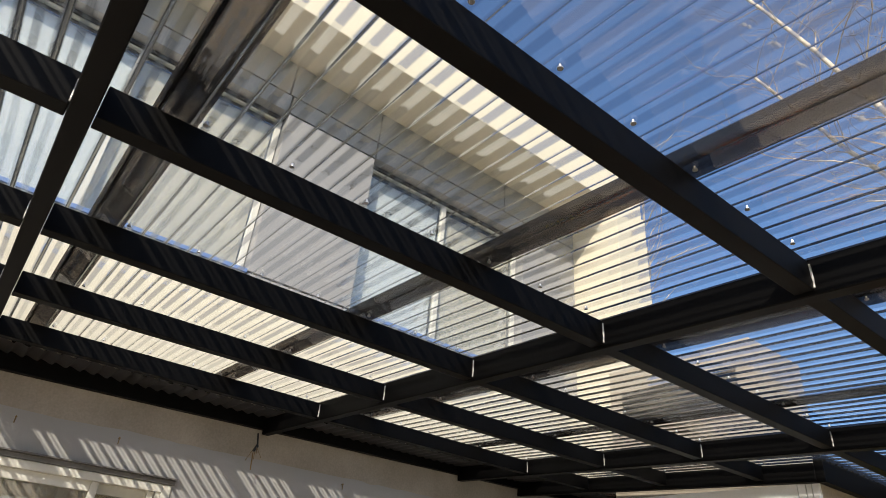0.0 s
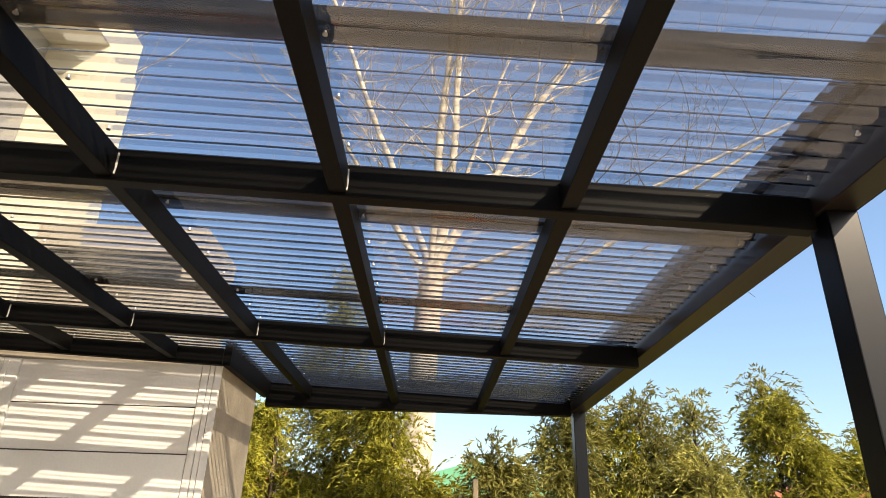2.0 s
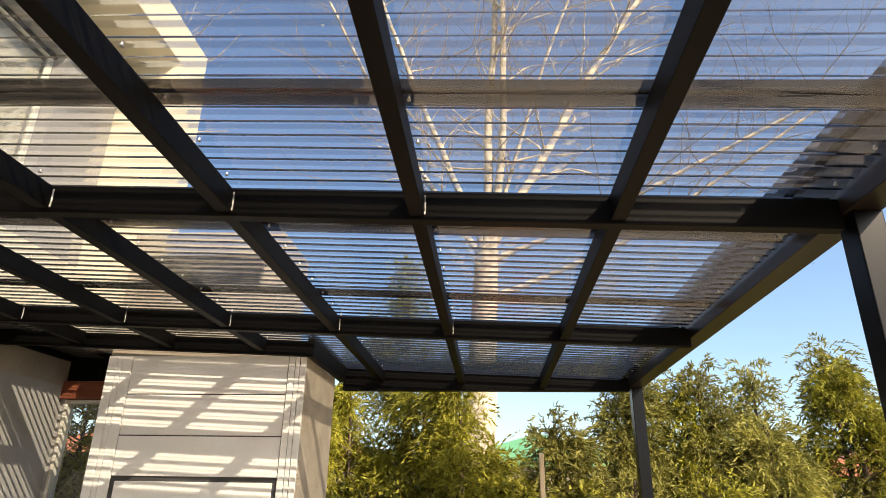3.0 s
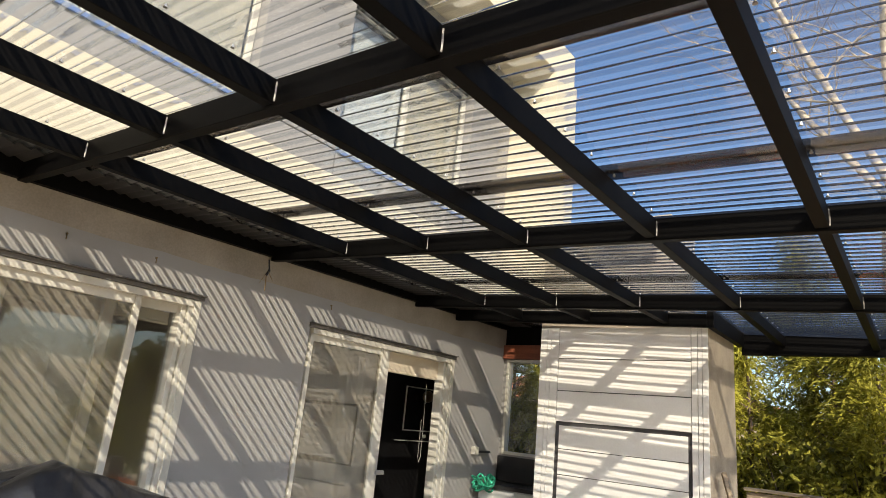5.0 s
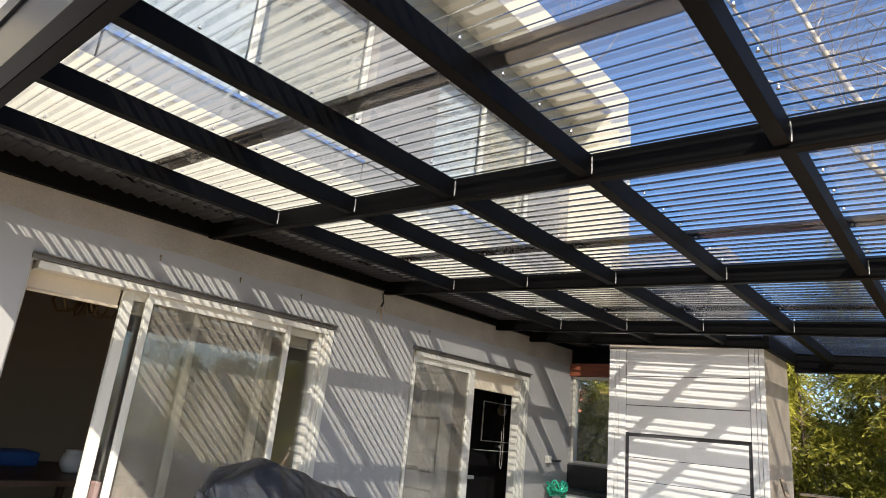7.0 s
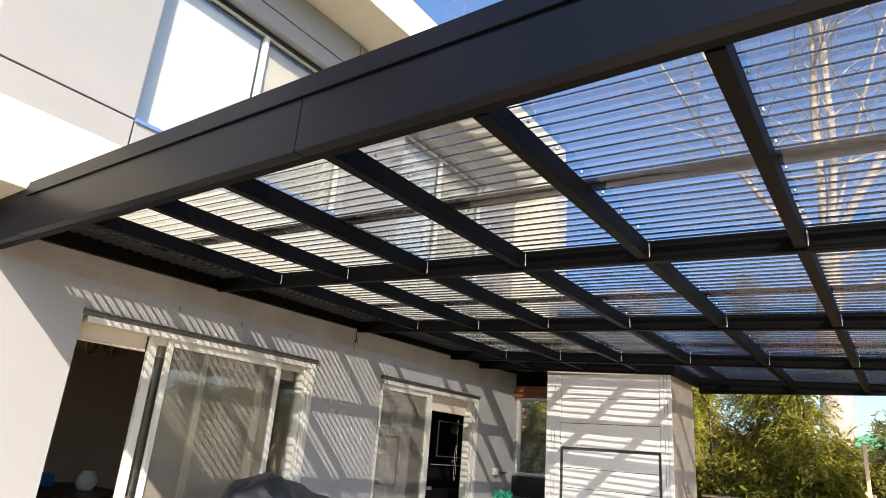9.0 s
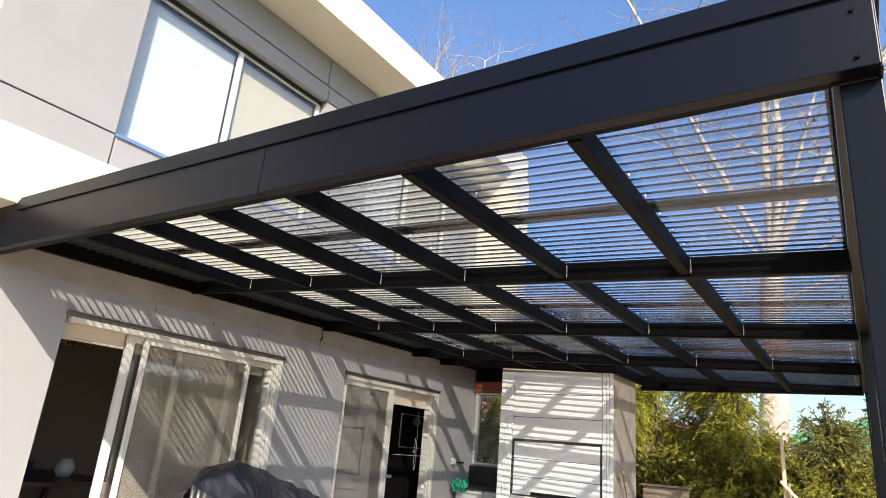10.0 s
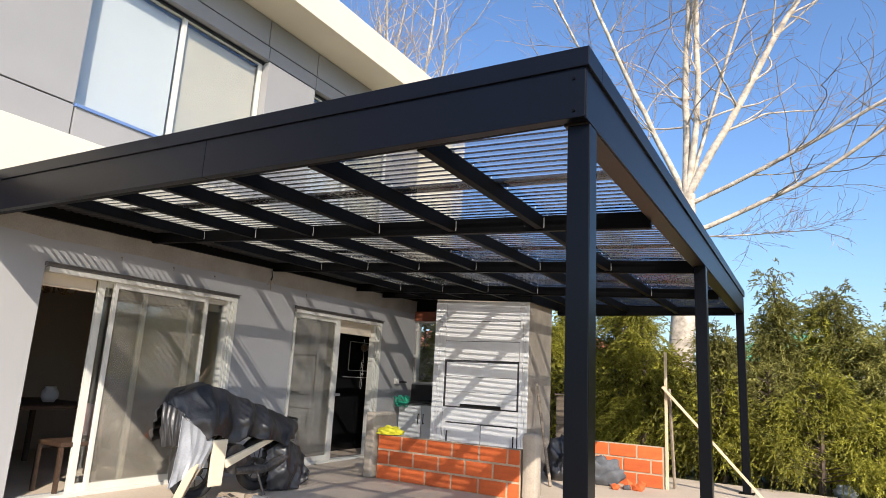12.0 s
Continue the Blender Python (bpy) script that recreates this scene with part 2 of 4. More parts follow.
CONIFER_B = leaf_mat("blue_green_conifer", (0.11, 0.115, 0.03), (0.40, 0.375, 0.10))
IVY = leaf_mat("dark_green_shrub_leaf", (0.08, 0.09, 0.014), (0.34, 0.32, 0.05), island=0.7)
GRASS = mat("dry_lawn", (0.12, 0.13, 0.05), rough=0.95, var=0.35, scale=1.5, fine=25, bump=0.5)
PLASTERWALL = mat("far_house_render", (0.50, 0.42, 0.33), rough=0.9, var=0.1, scale=1, bump=0.1)
GREENROOF = mat("green_metal_roof", (0.10, 0.30, 0.16), rough=0.5, var=0.12, scale=1, bump=0.05)
TILEROOF = mat("red_clay_roof", (0.36, 0.12, 0.06), rough=0.85, var=0.2, scale=2, fine=20, bump=0.3)
CERAMIC = mat("white_ceramic", (0.62, 0.62, 0.60), rough=0.3, var=0.08, bump=0.02)
DARKWOOD = mat("dark_stained_wood", (0.055, 0.032, 0.02), rough=0.45, var=0.3, scale=3, fine=30, bump=0.08, stretch=(1, 8, 8))
BLUEBOX = mat("blue_plastic", (0.02, 0.10, 0.36), rough=0.45, bump=0.02)
REDBOX = mat("dusty_pink_fabric", (0.30, 0.19, 0.18), rough=0.8, bump=0.1)
BRASS = mat("antique_brass", (0.25, 0.17, 0.08), rough=0.35, metal=0.9, bump=0.02)
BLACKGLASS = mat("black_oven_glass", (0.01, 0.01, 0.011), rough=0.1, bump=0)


# ---- building helpers ----
def boxes(items, bevel=0.0):
    bm = bmesh.new()
    for x0, x1, y0, y1, z0, z1 in items:
        m = Matrix.LocRotScale(((x0 + x1) / 2, (y0 + y1) / 2, (z0 + z1) / 2), None, (abs(x1 - x0), abs(y1 - y0), abs(z1 - z0)))
        bmesh.ops.create_cube(bm, size=1, matrix=m)
    if bevel:
        bmesh.ops.bevel(bm, geom=bm.edges[:], offset=bevel, segments=2, profile=0.6, affect="EDGES", clamp_overlap=True)
    return bm


def rod(bm, a, b, r0, r1=None, sides=8):
    a, b = Vector(a), Vector(b)
    d = b - a
    m = Matrix.Translation((a + b) / 2) @ d.to_track_quat("Z", "Y").to_matrix().to_4x4()
    bmesh.ops.create_cone(bm, cap_ends=True, segments=sides, radius1=r0, radius2=r0 if r1 is None else r1, depth=d.length, matrix=m)
    return bm


def mesh_of(name, bm, material, smooth=False):
    me = bpy.data.meshes.new(name)
    bm.to_mesh(me)
    bm.free()
    me.materials.append(material)
    if smooth:
        me.shade_smooth()
    return me


def raw_mesh(name, verts, faces, material, smooth=False):
    me = bpy.data.meshes.new(name)
    me.from_pydata(verts, [], faces)
    me.materials.append(material)
    if smooth:
        me.shade_smooth()
    me.update()
    return me


def part(name, bm, material, parent, label="", smooth=False):
    me = bm if isinstance(bm, bpy.types.Mesh) else mesh_of(name, bm, material, smooth)
    ob = new(name, me)
    ob.parent = parent
    return tagged(ob, label)


def thing(name, label, category, group="", loc=(0, 0, 0)):
    ob = new(name)
    ob.location = loc
    ob.empty_display_size = 0.1
    return tagged(ob, label, category, group)


def structure(name, bm, material, label, category, smooth=False):
    me = bm if isinstance(bm, bpy.types.Mesh) else mesh_of(name, bm, material, smooth)
    return tagged(new(name, me), label, category, kind="structure")


def wall_boxes(x0, x1, y0, y1, z0, z1, holes):
    """A wall along y with rectangular holes (ya, yb, za, zb), in order of y, as boxes end to end."""
    out, at = [], y0
    for ya, yb, za, zb in holes:
        out.append((x0, x1, at, ya, z0, z1))
        if za > z0:
            out.append((x0, x1, ya, yb, z0, za))
        if zb < z1:
            out.append((x0, x1, ya, yb, zb, z1))
        at = yb
    out.append((x0, x1, at, y1, z0, z1))
    return out


def lumpy(bm, amount, scale, seed=0.0):
    for v in bm.verts:
        v.co += Vector(noise.noise_vector(v.co * scale + Vector((seed, seed, seed)))) * amount
    return bm


# ---- ground and patio ----
bm = bmesh.new()
bmesh.ops.create_grid(bm, x_segments=40, y_segments=40, size=400, matrix=Matrix.Translation((0, 0, -0.06)))
structure("ground", bm, GRASS, "dry winter lawn round the house", "ground")
structure("floor", boxes([(-0.01, 7.2, -6.0, 7.6, -0.2, 0.0)], 0.01), CONCRETE, "bare trowelled grey concrete patio slab", "patio")

# ---- house ----
DOOR_A, DOOR_B = (0.65, 2.875, 0.02, 2.03), (3.86, 5.86, 0.02, 2.03)
structure("wall_west", boxes(wall_boxes(-0.22, 0.0, -5.0, 7.0, 0.0, 2.615, [DOOR_A, DOOR_B])), WALL,
          "light grey painted rendered house wall with two door openings", "wall")
bm = bmesh.new()
N = 90
for i in range(N):
    ya, yb = 0.02 + 6.85 * i / N, 0.02 + 6.85 * (i + 1) / N
    za = 2.285 + 0.018 * noise.noise((ya * 2.1, 0, 0)) + 0.012 * noise.noise((ya * 9, 3, 0))
    zb = 2.285 + 0.018 * noise.noise((yb * 2.1, 0, 0)) + 0.012 * noise.noise((yb * 9, 3, 0))
    q = [bm.verts.new(p) for p in ((0.004, ya, za), (0.004, yb, zb), (0.004, yb, 2.52), (0.004, ya, 2.52))]
    bm.faces.new(q)
bmesh.ops.remove_doubles(bm, verts=bm.verts[:], dist=1e-4)
structure("plaster_strip", bm, PATCH, "rough unpainted tan plaster strip under the roof flashing", "plaster")
structure("ledge", boxes([(-0.5, 0.43, -5.3, 6.75, 2.62, 3.13)], 0.006), CREAM, "cream painted concrete ledge between the storeys", "ledge")
WIN = [(-2.6, -0.36, 3.61, 5.20), (0.69, 3.00, 3.61, 5.20), (3.92, 5.9, 3.61, 5.20)]
structure("wall_upper", boxes(wall_boxes(-0.55, -0.30, -5.0, 6.75, 3.0, 5.77, WIN)), CLAD, "plain backing wall of the upper storey", "wall")
clad = tagged(new("cladding"), "grey fibre-cement cladding panels with open joints", "cladding", kind="structure")
J = 0.008
PANELS = [(-5.0, -2.6, 3.2, 5.40), (-2.6, -0.36, 3.2, 3.61), (-0.36, 0.69, 3.2, 3.61), (-0.36, 0.69, 3.61, 5.40), (0.69, 3.00, 3.2, 3.61), (3.00, 3.92, 3.2, 3.61), (3.00, 3.92, 3.61, 5.20), (3.00, 3.92, 5.20, 5.40), (3.92, 5.9, 3.2, 3.61),
          (5.9, 6.75, 3.2, 5.40), (-2.6, -0.36, 5.20, 5.4), (0.69, 3.00, 5.20, 5.4), (3.92, 5.9, 5.20, 5.4)] + [(a, b, 5.4, 5.778) for a, b in ((-5, -2.9), (-2.9, -0.9), (-0.9, 1.0), (1.0, 2.97), (2.97, 3.92), (3.92, 5.6), (5.6, 6.75))]
for ya, yb, za, zb in PANELS:
    part("panel", boxes([(-0.297, -0.08, ya + J, yb - J, za + J, zb - J)], 0.004), CLAD, clad)
structure("eave", boxes([(-0.6, 0.52, -5.3, 7.3, 5.78, 6.26)], 0.008), CREAM, "cream painted overhanging roof edge", "eave")
structure("fin_wall", boxes([(-0.6, 0.56, 6.755, 7.3, 2.62, 5.775)], 0.008), CREAM, "cream painted side wall framing the upper storey", "wall")
structure("roof_slab", boxes([(-8.0, -0.6, -5.3, 7.3, 6.1, 6.26)]), CREAM, "flat cream house roof", "roof")
for n, (ya, yb, za, zb) in enumerate(WIN):
    w = tagged(new(f"window_{n + 1}"), "white aluminium window with lowered roller blinds", "window", kind="structure")
    ym = (ya + yb) / 2 - 0.05
    part("window_frame", boxes([(-0.23, -0.19, ya, yb, za, za + 0.05), (-0.23, -0.19, ya, yb, zb - 0.05, zb), (-0.23, -0.19, ya, ya + 0.05, za + 0.05, zb - 0.05),
                                (-0.23, -0.19, yb - 0.05, yb, za + 0.05, zb - 0.05), (-0.228, -0.182, ym - 0.025, ym + 0.025, za + 0.04, zb - 0.04)], 0.004), ALU, w)
    head = part("head_track", boxes([(-0.245, -0.165, ya, yb, zb - 0.035, zb - 0.004), (-0.25, -0.235, ya, yb, zb - 0.085, zb - 0.036)], 0.002), HANDLE, w, "dark metal head track")
    part("window_sill", boxes([(-0.23, -0.06, ya, yb, za - 0.02, za + 0.012)], 0.004), SILL, w, "metal sill tinted blue for reflected sky")
    for a, b, m, lift in ((ya + 0.05, ym - 0.025, BLIND_W, 0.03), (ym + 0.025, yb - 0.05, BLIND_B, 0.0)):
        part("roller_blind", boxes([(-0.268, -0.262, a, b, za + 0.05 + lift, zb - 0.05)]), m, w)
        p = part("pane", boxes([(-0.213, -0.207, a, b, za + 0.05, zb - 0.05)]), GLASS, w)
structure("wall_rear", boxes(wall_boxes(-8.0, -7.8, -5, 7, 0, 6.1, [(-4.5, -2.0, 0.9, 2.2)]) + [(-7.8, -0.22, -5.2, -5.0, 0, 6.1), (-7.8, -0.22, 7.0, 7.2, 0, 6.1)]), WALL, "grey rendered outer house walls", "wall")
structure("room_ceiling", boxes([(-7.8, -0.22, -5, 7, 2.55, 2.65)]), ROOM, "plain taupe ceiling of the rooms", "ceiling")
structure("room_floor", boxes([(-7.8, -0.011, -5, 7, -0.15, 0.008)]), CONCRETE, "pale tiled floor inside the house", "floor")
structure("room_wall", boxes([(-3.3, -3.2, -1.19, 3.29, 0.01, 2.54), (-7.7, -0.225, 3.3, 3.42, 0.01, 2.54), (-7.7, -0.225, -1.3, -1.2, 0.01, 2.54)]), ROOM, "taupe painted room walls", "wall")


def sliding_door(name, y0, y1, stiles, panels, blind, label):
    """Outer frame, stiles (y0, y1, x0, x1), glazed panels (ya, yb, x) and a rolled blind (ya, yb, zlow)."""
    d = tagged(new(name), label, "sliding door", kind="structure")
    zt = 2.03
    part("frame", boxes([(-0.12, -0.09, y0, y0 + 0.035, 0.0, zt), (-0.12, 0.012, y1 - 0.05, y1, 0.0, zt), (-0.12, 0.012, y0 + 0.035, y1 - 0.05, zt - 0.045, zt),
                         (-0.12, 0.02, y0 + 0.035, y1 - 0.05, 0.0, 0.03)], 0.004), ALU, d)
    part("drip_edge", boxes([(0.001, 0.022, y0 - 0.01, y1 + 0.012, zt + 0.003, zt + 0.03), (0.001, 0.045, y0 - 0.01, y1 + 0.018, zt + 0.031, zt + 0.040)], 0.002), DRIP, d, "grey metal drip edge over the door")
    for ya, yb, xa, xb in stiles:
        part("stile", boxes([(xa, xb, ya, yb, 0.03, zt - 0.045)], 0.004), ALU, d)
    for ya, yb, x, m in panels:
        p = part("panel_frame", boxes([(x - 0.015, x + 0.015, ya, yb, 0.03, 0.10), (x - 0.015, x + 0.015, ya, yb, zt - 0.10, zt - 0.045)], 0.003), ALU, d)
        part("pane", boxes([(x - 0.003, x + 0.003, ya, yb, 0.10, zt - 0.10)]), m, p)
    for ya, yb, zl, x in blind:
        b = part("blind", boxes([(x - 0.004, x + 0.004, ya, yb, zl, zt - 0.045)]), BLIND_B, d, "rolled-up beige fabric blind")
        bar = bmesh.new()
        rod(bar, (x, ya, zl), (x, yb, zl), 0.012)
        part("blind_bar", bar, BLIND_B, b)
    return d


sliding_door("door_1", 0.65, 2.875,
             [(1.21, 1.276, -0.10, -0.06), (1.344, 1.382, -0.05, -0.01), (1.70, 1.75, -0.10, -0.06), (2.282, 2.347, -0.10, -0.06), (2.435, 2.477, -0.05, -0.01), (2.755, 2.79, -0.11, -0.02), (2.796, 2.824, -0.11, 0.0)],
             [(1.382, 2.435, -0.03, SCREEN), (1.276, 1.70, -0.08, GLASS), (1.75, 2.282, -0.08, GLASS), (2.347, 2.755, -0.08, GLASS)],
             [(0.685, 1.20, 1.875, -0.104), (1.29, 2.75, 1.86, -0.15)], "half-open white aluminium sliding door with dusty screen panel")
sliding_door("door_2", 3.86, 5.86,
             [(3.895, 3.93, -0.05, -0.01), (4.755, 4.84, -0.05, -0.01), (4.845, 4.92, -0.10, -0.06), (5.70, 5.74, -0.11, -0.01), (5.745, 5.805, -0.10, 0.0)],
             [(3.93, 4.755, -0.03, SCREEN)], [(4.92, 5.70, 1.81, -0.085)], "open white aluminium sliding door with a dusty fixed panel")

# ---- pergola ----
SLOPE = 0.0405


def low(x):
    return 2.457 - SLOPE * x


def sloped(x0, x1, y0, y1, lo, hi):
    """A bar along x whose lower and upper faces follow the roof's fall."""
    bm = boxes([(x0, x1, y0, y1, 0, 1)], 0)
    for v in bm.verts:
        v.co.z = low(v.co.x) + (hi if v.co.z > 0.5 else lo)
    bmesh.ops.bevel(bm, geom=bm.edges[:], offset=0.003, segments=1, affect="EDGES")
    return bm


BEAMS = (1.631, 3.358, 5.094)
PURLINS = (0.806, 1.506, 2.201, 2.902, 3.607, 4.304)
pergola = tagged(thing("pergola", "black steel patio pergola with a clear corrugated plastic roof", "pergola"))
for y in (0.0, 3.315, 6.85):
    p = part("post", boxes([(5.055, 5.15, y + 0.002, y + 0.10, 0.006, 2.29)], 0.004), POST, pergola)
    part("base_plate", boxes([(5.01, 5.19, y - 0.04, y + 0.14, 0.0, 0.008)], 0.002), STEEL, p)
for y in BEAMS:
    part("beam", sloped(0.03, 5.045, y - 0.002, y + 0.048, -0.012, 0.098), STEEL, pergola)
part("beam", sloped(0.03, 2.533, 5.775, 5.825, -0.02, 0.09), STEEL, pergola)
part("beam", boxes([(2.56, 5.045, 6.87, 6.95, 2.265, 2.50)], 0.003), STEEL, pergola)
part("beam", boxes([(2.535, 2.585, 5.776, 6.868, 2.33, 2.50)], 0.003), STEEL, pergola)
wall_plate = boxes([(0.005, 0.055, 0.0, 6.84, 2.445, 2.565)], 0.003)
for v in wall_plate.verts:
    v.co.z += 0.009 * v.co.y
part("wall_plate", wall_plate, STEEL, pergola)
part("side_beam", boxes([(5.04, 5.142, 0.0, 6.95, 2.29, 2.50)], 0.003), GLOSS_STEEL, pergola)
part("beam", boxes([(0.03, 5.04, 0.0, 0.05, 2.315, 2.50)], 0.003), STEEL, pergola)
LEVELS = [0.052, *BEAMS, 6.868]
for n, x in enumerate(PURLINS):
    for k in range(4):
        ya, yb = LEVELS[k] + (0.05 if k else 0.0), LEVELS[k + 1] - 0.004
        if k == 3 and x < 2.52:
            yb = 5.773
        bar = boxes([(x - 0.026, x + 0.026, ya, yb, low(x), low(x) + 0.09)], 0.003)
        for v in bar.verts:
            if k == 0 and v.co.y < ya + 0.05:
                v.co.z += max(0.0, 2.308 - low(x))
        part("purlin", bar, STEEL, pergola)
weld = bmesh.new()
bmesh.ops.create_cube(weld, size=1, matrix=Matrix.LocRotScale((0, 0, 0.044), None, (0.005, 0.005, 0.072)))
bmesh.ops.subdivide_edges(weld, edges=weld.edges[:], cuts=3)
for v in weld.verts:
    v.co.x += 0.004 * noise.noise(v.co * 90)
    v.co.y += 0.004 * noise.noise(v.co * 90 + Vector((5, 0, 0)))
weld_me = mesh_of("weld", weld, WELD)
for x in PURLINS:
    for y in BEAMS:
        o = part("weld", weld_me, WELD, pergola)
        o.location = (x + 0.028, y - 0.004, low(x))

# front and side facing sheets with their overlapping cap
front = part("fascia", boxes([(0.0, 0.507, -0.05, -0.004, 2.297, 2.598), (0.511, 2.868, -0.056, -0.004, 2.298, 2.52), (2.872, 5.148, -0.056, -0.004, 2.299, 2.52)], 0.003), STEEL_FACE, pergola, "dark grey folded steel facing sheet")
for v in front.data.vertices:
    v.co.z += (0.045 if v.co.z > 2.4 else 0.018) * (1 - v.co.x / 5.15)
side = part("fascia", boxes([(5.143, 5.152, -0.05, 6.95, 2.292, 2.52)], 0.002), STEEL_FACE, pergola, "dark grey folded steel facing sheet")
cap = part("cap_flashing", boxes([(0.50, 5.166, -0.068, 0.12, 2.515, 2.600)], 0.003), STEEL_FACE, pergola, "folded steel cap along the roof edge")
for v in cap.data.vertices:
    v.co.z += 0.045 * (1 - v.co.x / 5.15)
part("cap_flashing", boxes([(5.02, 5.166, 0.122, 6.97, 2.515, 2.600)], 0.003), STEEL_FACE, pergola)
part("cap_flashing", boxes([(2.5, 5.02, 6.955, 6.97, 2.40, 2.583)], 0.003), STEEL_FACE, pergola)
for z in (2.47, 2.33):
    s = bmesh.new()
    rod(s, (5.10, -0.056, z), (5.10, -0.064, z), 0.006)
    part("rivet", s, STEEL, front)


def ribbed(name, x0, x1, y0, y1, lift, material, seed, nx=24, per=25):
    """A corrugated sheet whose ribs run along x, a little wavy, following the roof's fall."""
    ny = int(round((y1 - y0) / PITCH * per))
    xs, ys = np.linspace(x0, x1, nx + 1), np.linspace(y0, y1, ny + 1)
    rng = np.random.default_rng(seed)
    wob = rng.normal(0, 0.0006, (nx + 1, ny // per + 2))
    wob = np.repeat(wob, per, axis=1)[:, :ny + 1]
    X, Y = np.meshgrid(xs, ys, indexing="ij")
    u = 1.0 - np.mod((Y + PHASE) / PITCH, 1.0)
    rib = np.where(u < 0.81, -np.cos(np.pi * u / 0.81), np.cos(np.pi * (u - 0.81) / 0.19))
    Z = low(X) + 0.106 + lift + AMP * rib + wob
    verts = np.stack([X, Y, Z], -1).reshape(-1, 3)
    i, j = np.meshgrid(np.arange(nx), np.arange(ny), indexing="ij")
    a = (i * (ny + 1) + j).ravel()
    faces = np.stack([a, a + 1, a + ny + 2, a + ny + 1], -1)
    return raw_mesh(name, verts.tolist(), faces.tolist(), material, True)


LAPS = (0.90, 1.83, 2.785, 3.70, 4.63, 5.57)
edges = [0.04, *LAPS, 6.92]
for k in range(len(LAPS) + 1):
    first, last = edges[k] - (0.04 if k else 0), edges[k + 1] + (0.04 if k < len(LAPS) else 0)
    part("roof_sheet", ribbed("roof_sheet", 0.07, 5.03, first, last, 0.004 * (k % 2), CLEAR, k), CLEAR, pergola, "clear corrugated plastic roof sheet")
part("wall_flashing", ribbed("wall_flashing", 0.06, 0.345, 0.04, 6.84, -0.006, FLASH, 40, nx=4), FLASH, pergola, "dark corrugated flashing along the house wall")
for k, y in enumerate(LAPS):
    part("lap_strip", ribbed("lap_strip", 0.10, 5.02, y - 0.055, y + 0.055, 0.009, LAP, 20 + k), LAP, pergola, "smoky dirty overlap between two roof sheets")
screw = bmesh.new()
rod(screw, (0, 0, -0.012), (0, 0, -0.002), 0.003, sides=6)
rod(screw, (0, 0, -0.014), (0, 0, -0.011), 0.0065, sides=8)
screw_me = mesh_of("roof_screw", screw, SCREW)
for x in (*PURLINS, 4.985):
    for k in range(35):
        y = 0.10 + k * 3 * PITCH
        if y > 6.9:
            continue
        o = part("roof_screw", screw_me, SCREW, pergola)
        o.location = (x + 0.036 if x < 4.9 else x, (round(y / PITCH)) * PITCH, low(x) + 0.112)

# ---- barbecue chimney ----
chim = thing("barbecue_chimney", "tall barbecue with pale grey painted board front and rough cement sides", "barbecue")
part("body", lumpy(boxes([(1.03, 2.52, 5.855, 6.74, 0.0, 2.345)], 0.01), 0.0, 1), STUCCO, chim, "rough tan cement-rendered side")
flue = part("flue", boxes([(0.95, 2.2, 5.95, 6.70, 2.35, 3.40)], 0.01), STUCCO, chim, "rough cement stack rising through the roof")
part("louvre", boxes([(1.08, 2.07, 5.935, 5.948, 2.96 + 0.035 * k, 2.98 + 0.035 * k) for k in range(7)]), HANDLE, flue, "dark metal smoke louvre")
part("front_backing", boxes([(1.02, 2.515, 5.848, 5.854, 0.0, 2.345)]), GAP, chim)
for xa, xb in ((1.018, 1.085), (1.090, 1.125), (1.130, 1.20), (2.395, 2.44), (2.445, 2.475), (2.48, 2.522)):
    part("trim_board", boxes([(xa, xb, 5.826, 5.848, 0.0, 2.347)], 0.003), PAINTED, chim)
for za, zb in ((2.07, 2.345), (1.78, 2.062), (1.505, 1.772)):
    part("board", boxes([(1.207, 2.388, 5.834, 5.848, za, zb)], 0.003), PAINTED, chim)
shutter = part("shutter", boxes([(1.225, 2.372, 5.842, 5.848, 0.835, 1.485)]), GAP, chim, "boarded lift-up shutter")
for za, zb in ((1.272, 1.47), (1.055, 1.266), (0.845, 1.049)):
    part("shutter_board", boxes([(1.24, 2.362, 5.832, 5.842, za, zb)], 0.003), PAINTED, shutter)
part("grip_slot", boxes([(1.49, 2.13, 5.822, 5.836, 0.845, 0.885)], 0.003), HANDLE, shutter, "long dark grip slot")
part("board", boxes([(1.207, 2.388, 5.834, 5.848, 0.625, 0.825)], 0.003), PAINTED, chim)
for xa, xb, hx in ((1.262, 1.822, 1.30), (1.834, 2.372, 2.335)):
    d = part("cabinet_door", boxes([(xa, xb, 5.83, 5.848, 0.16, 0.605)], 0.004), PAINTED, chim)
    h = boxes([(hx - 0.008, hx + 0.008, 5.806, 5.816, 0.33, 0.50), (hx - 0.006, hx + 0.006, 5.816, 5.83, 0.335, 0.35), (hx - 0.006, hx + 0.006, 5.816, 5.83, 0.48, 0.495)], 0.002)
    part("handle", h, HANDLE, d)
part("board", boxes([(1.207, 1.256, 5.834, 5.848, 0.16, 0.62)], 0.002), PAINTED, chim)
part("plinth", boxes([(1.207, 2.388, 5.834, 5.848, 0.0, 0.155)], 0.003), PAINTED, chim)

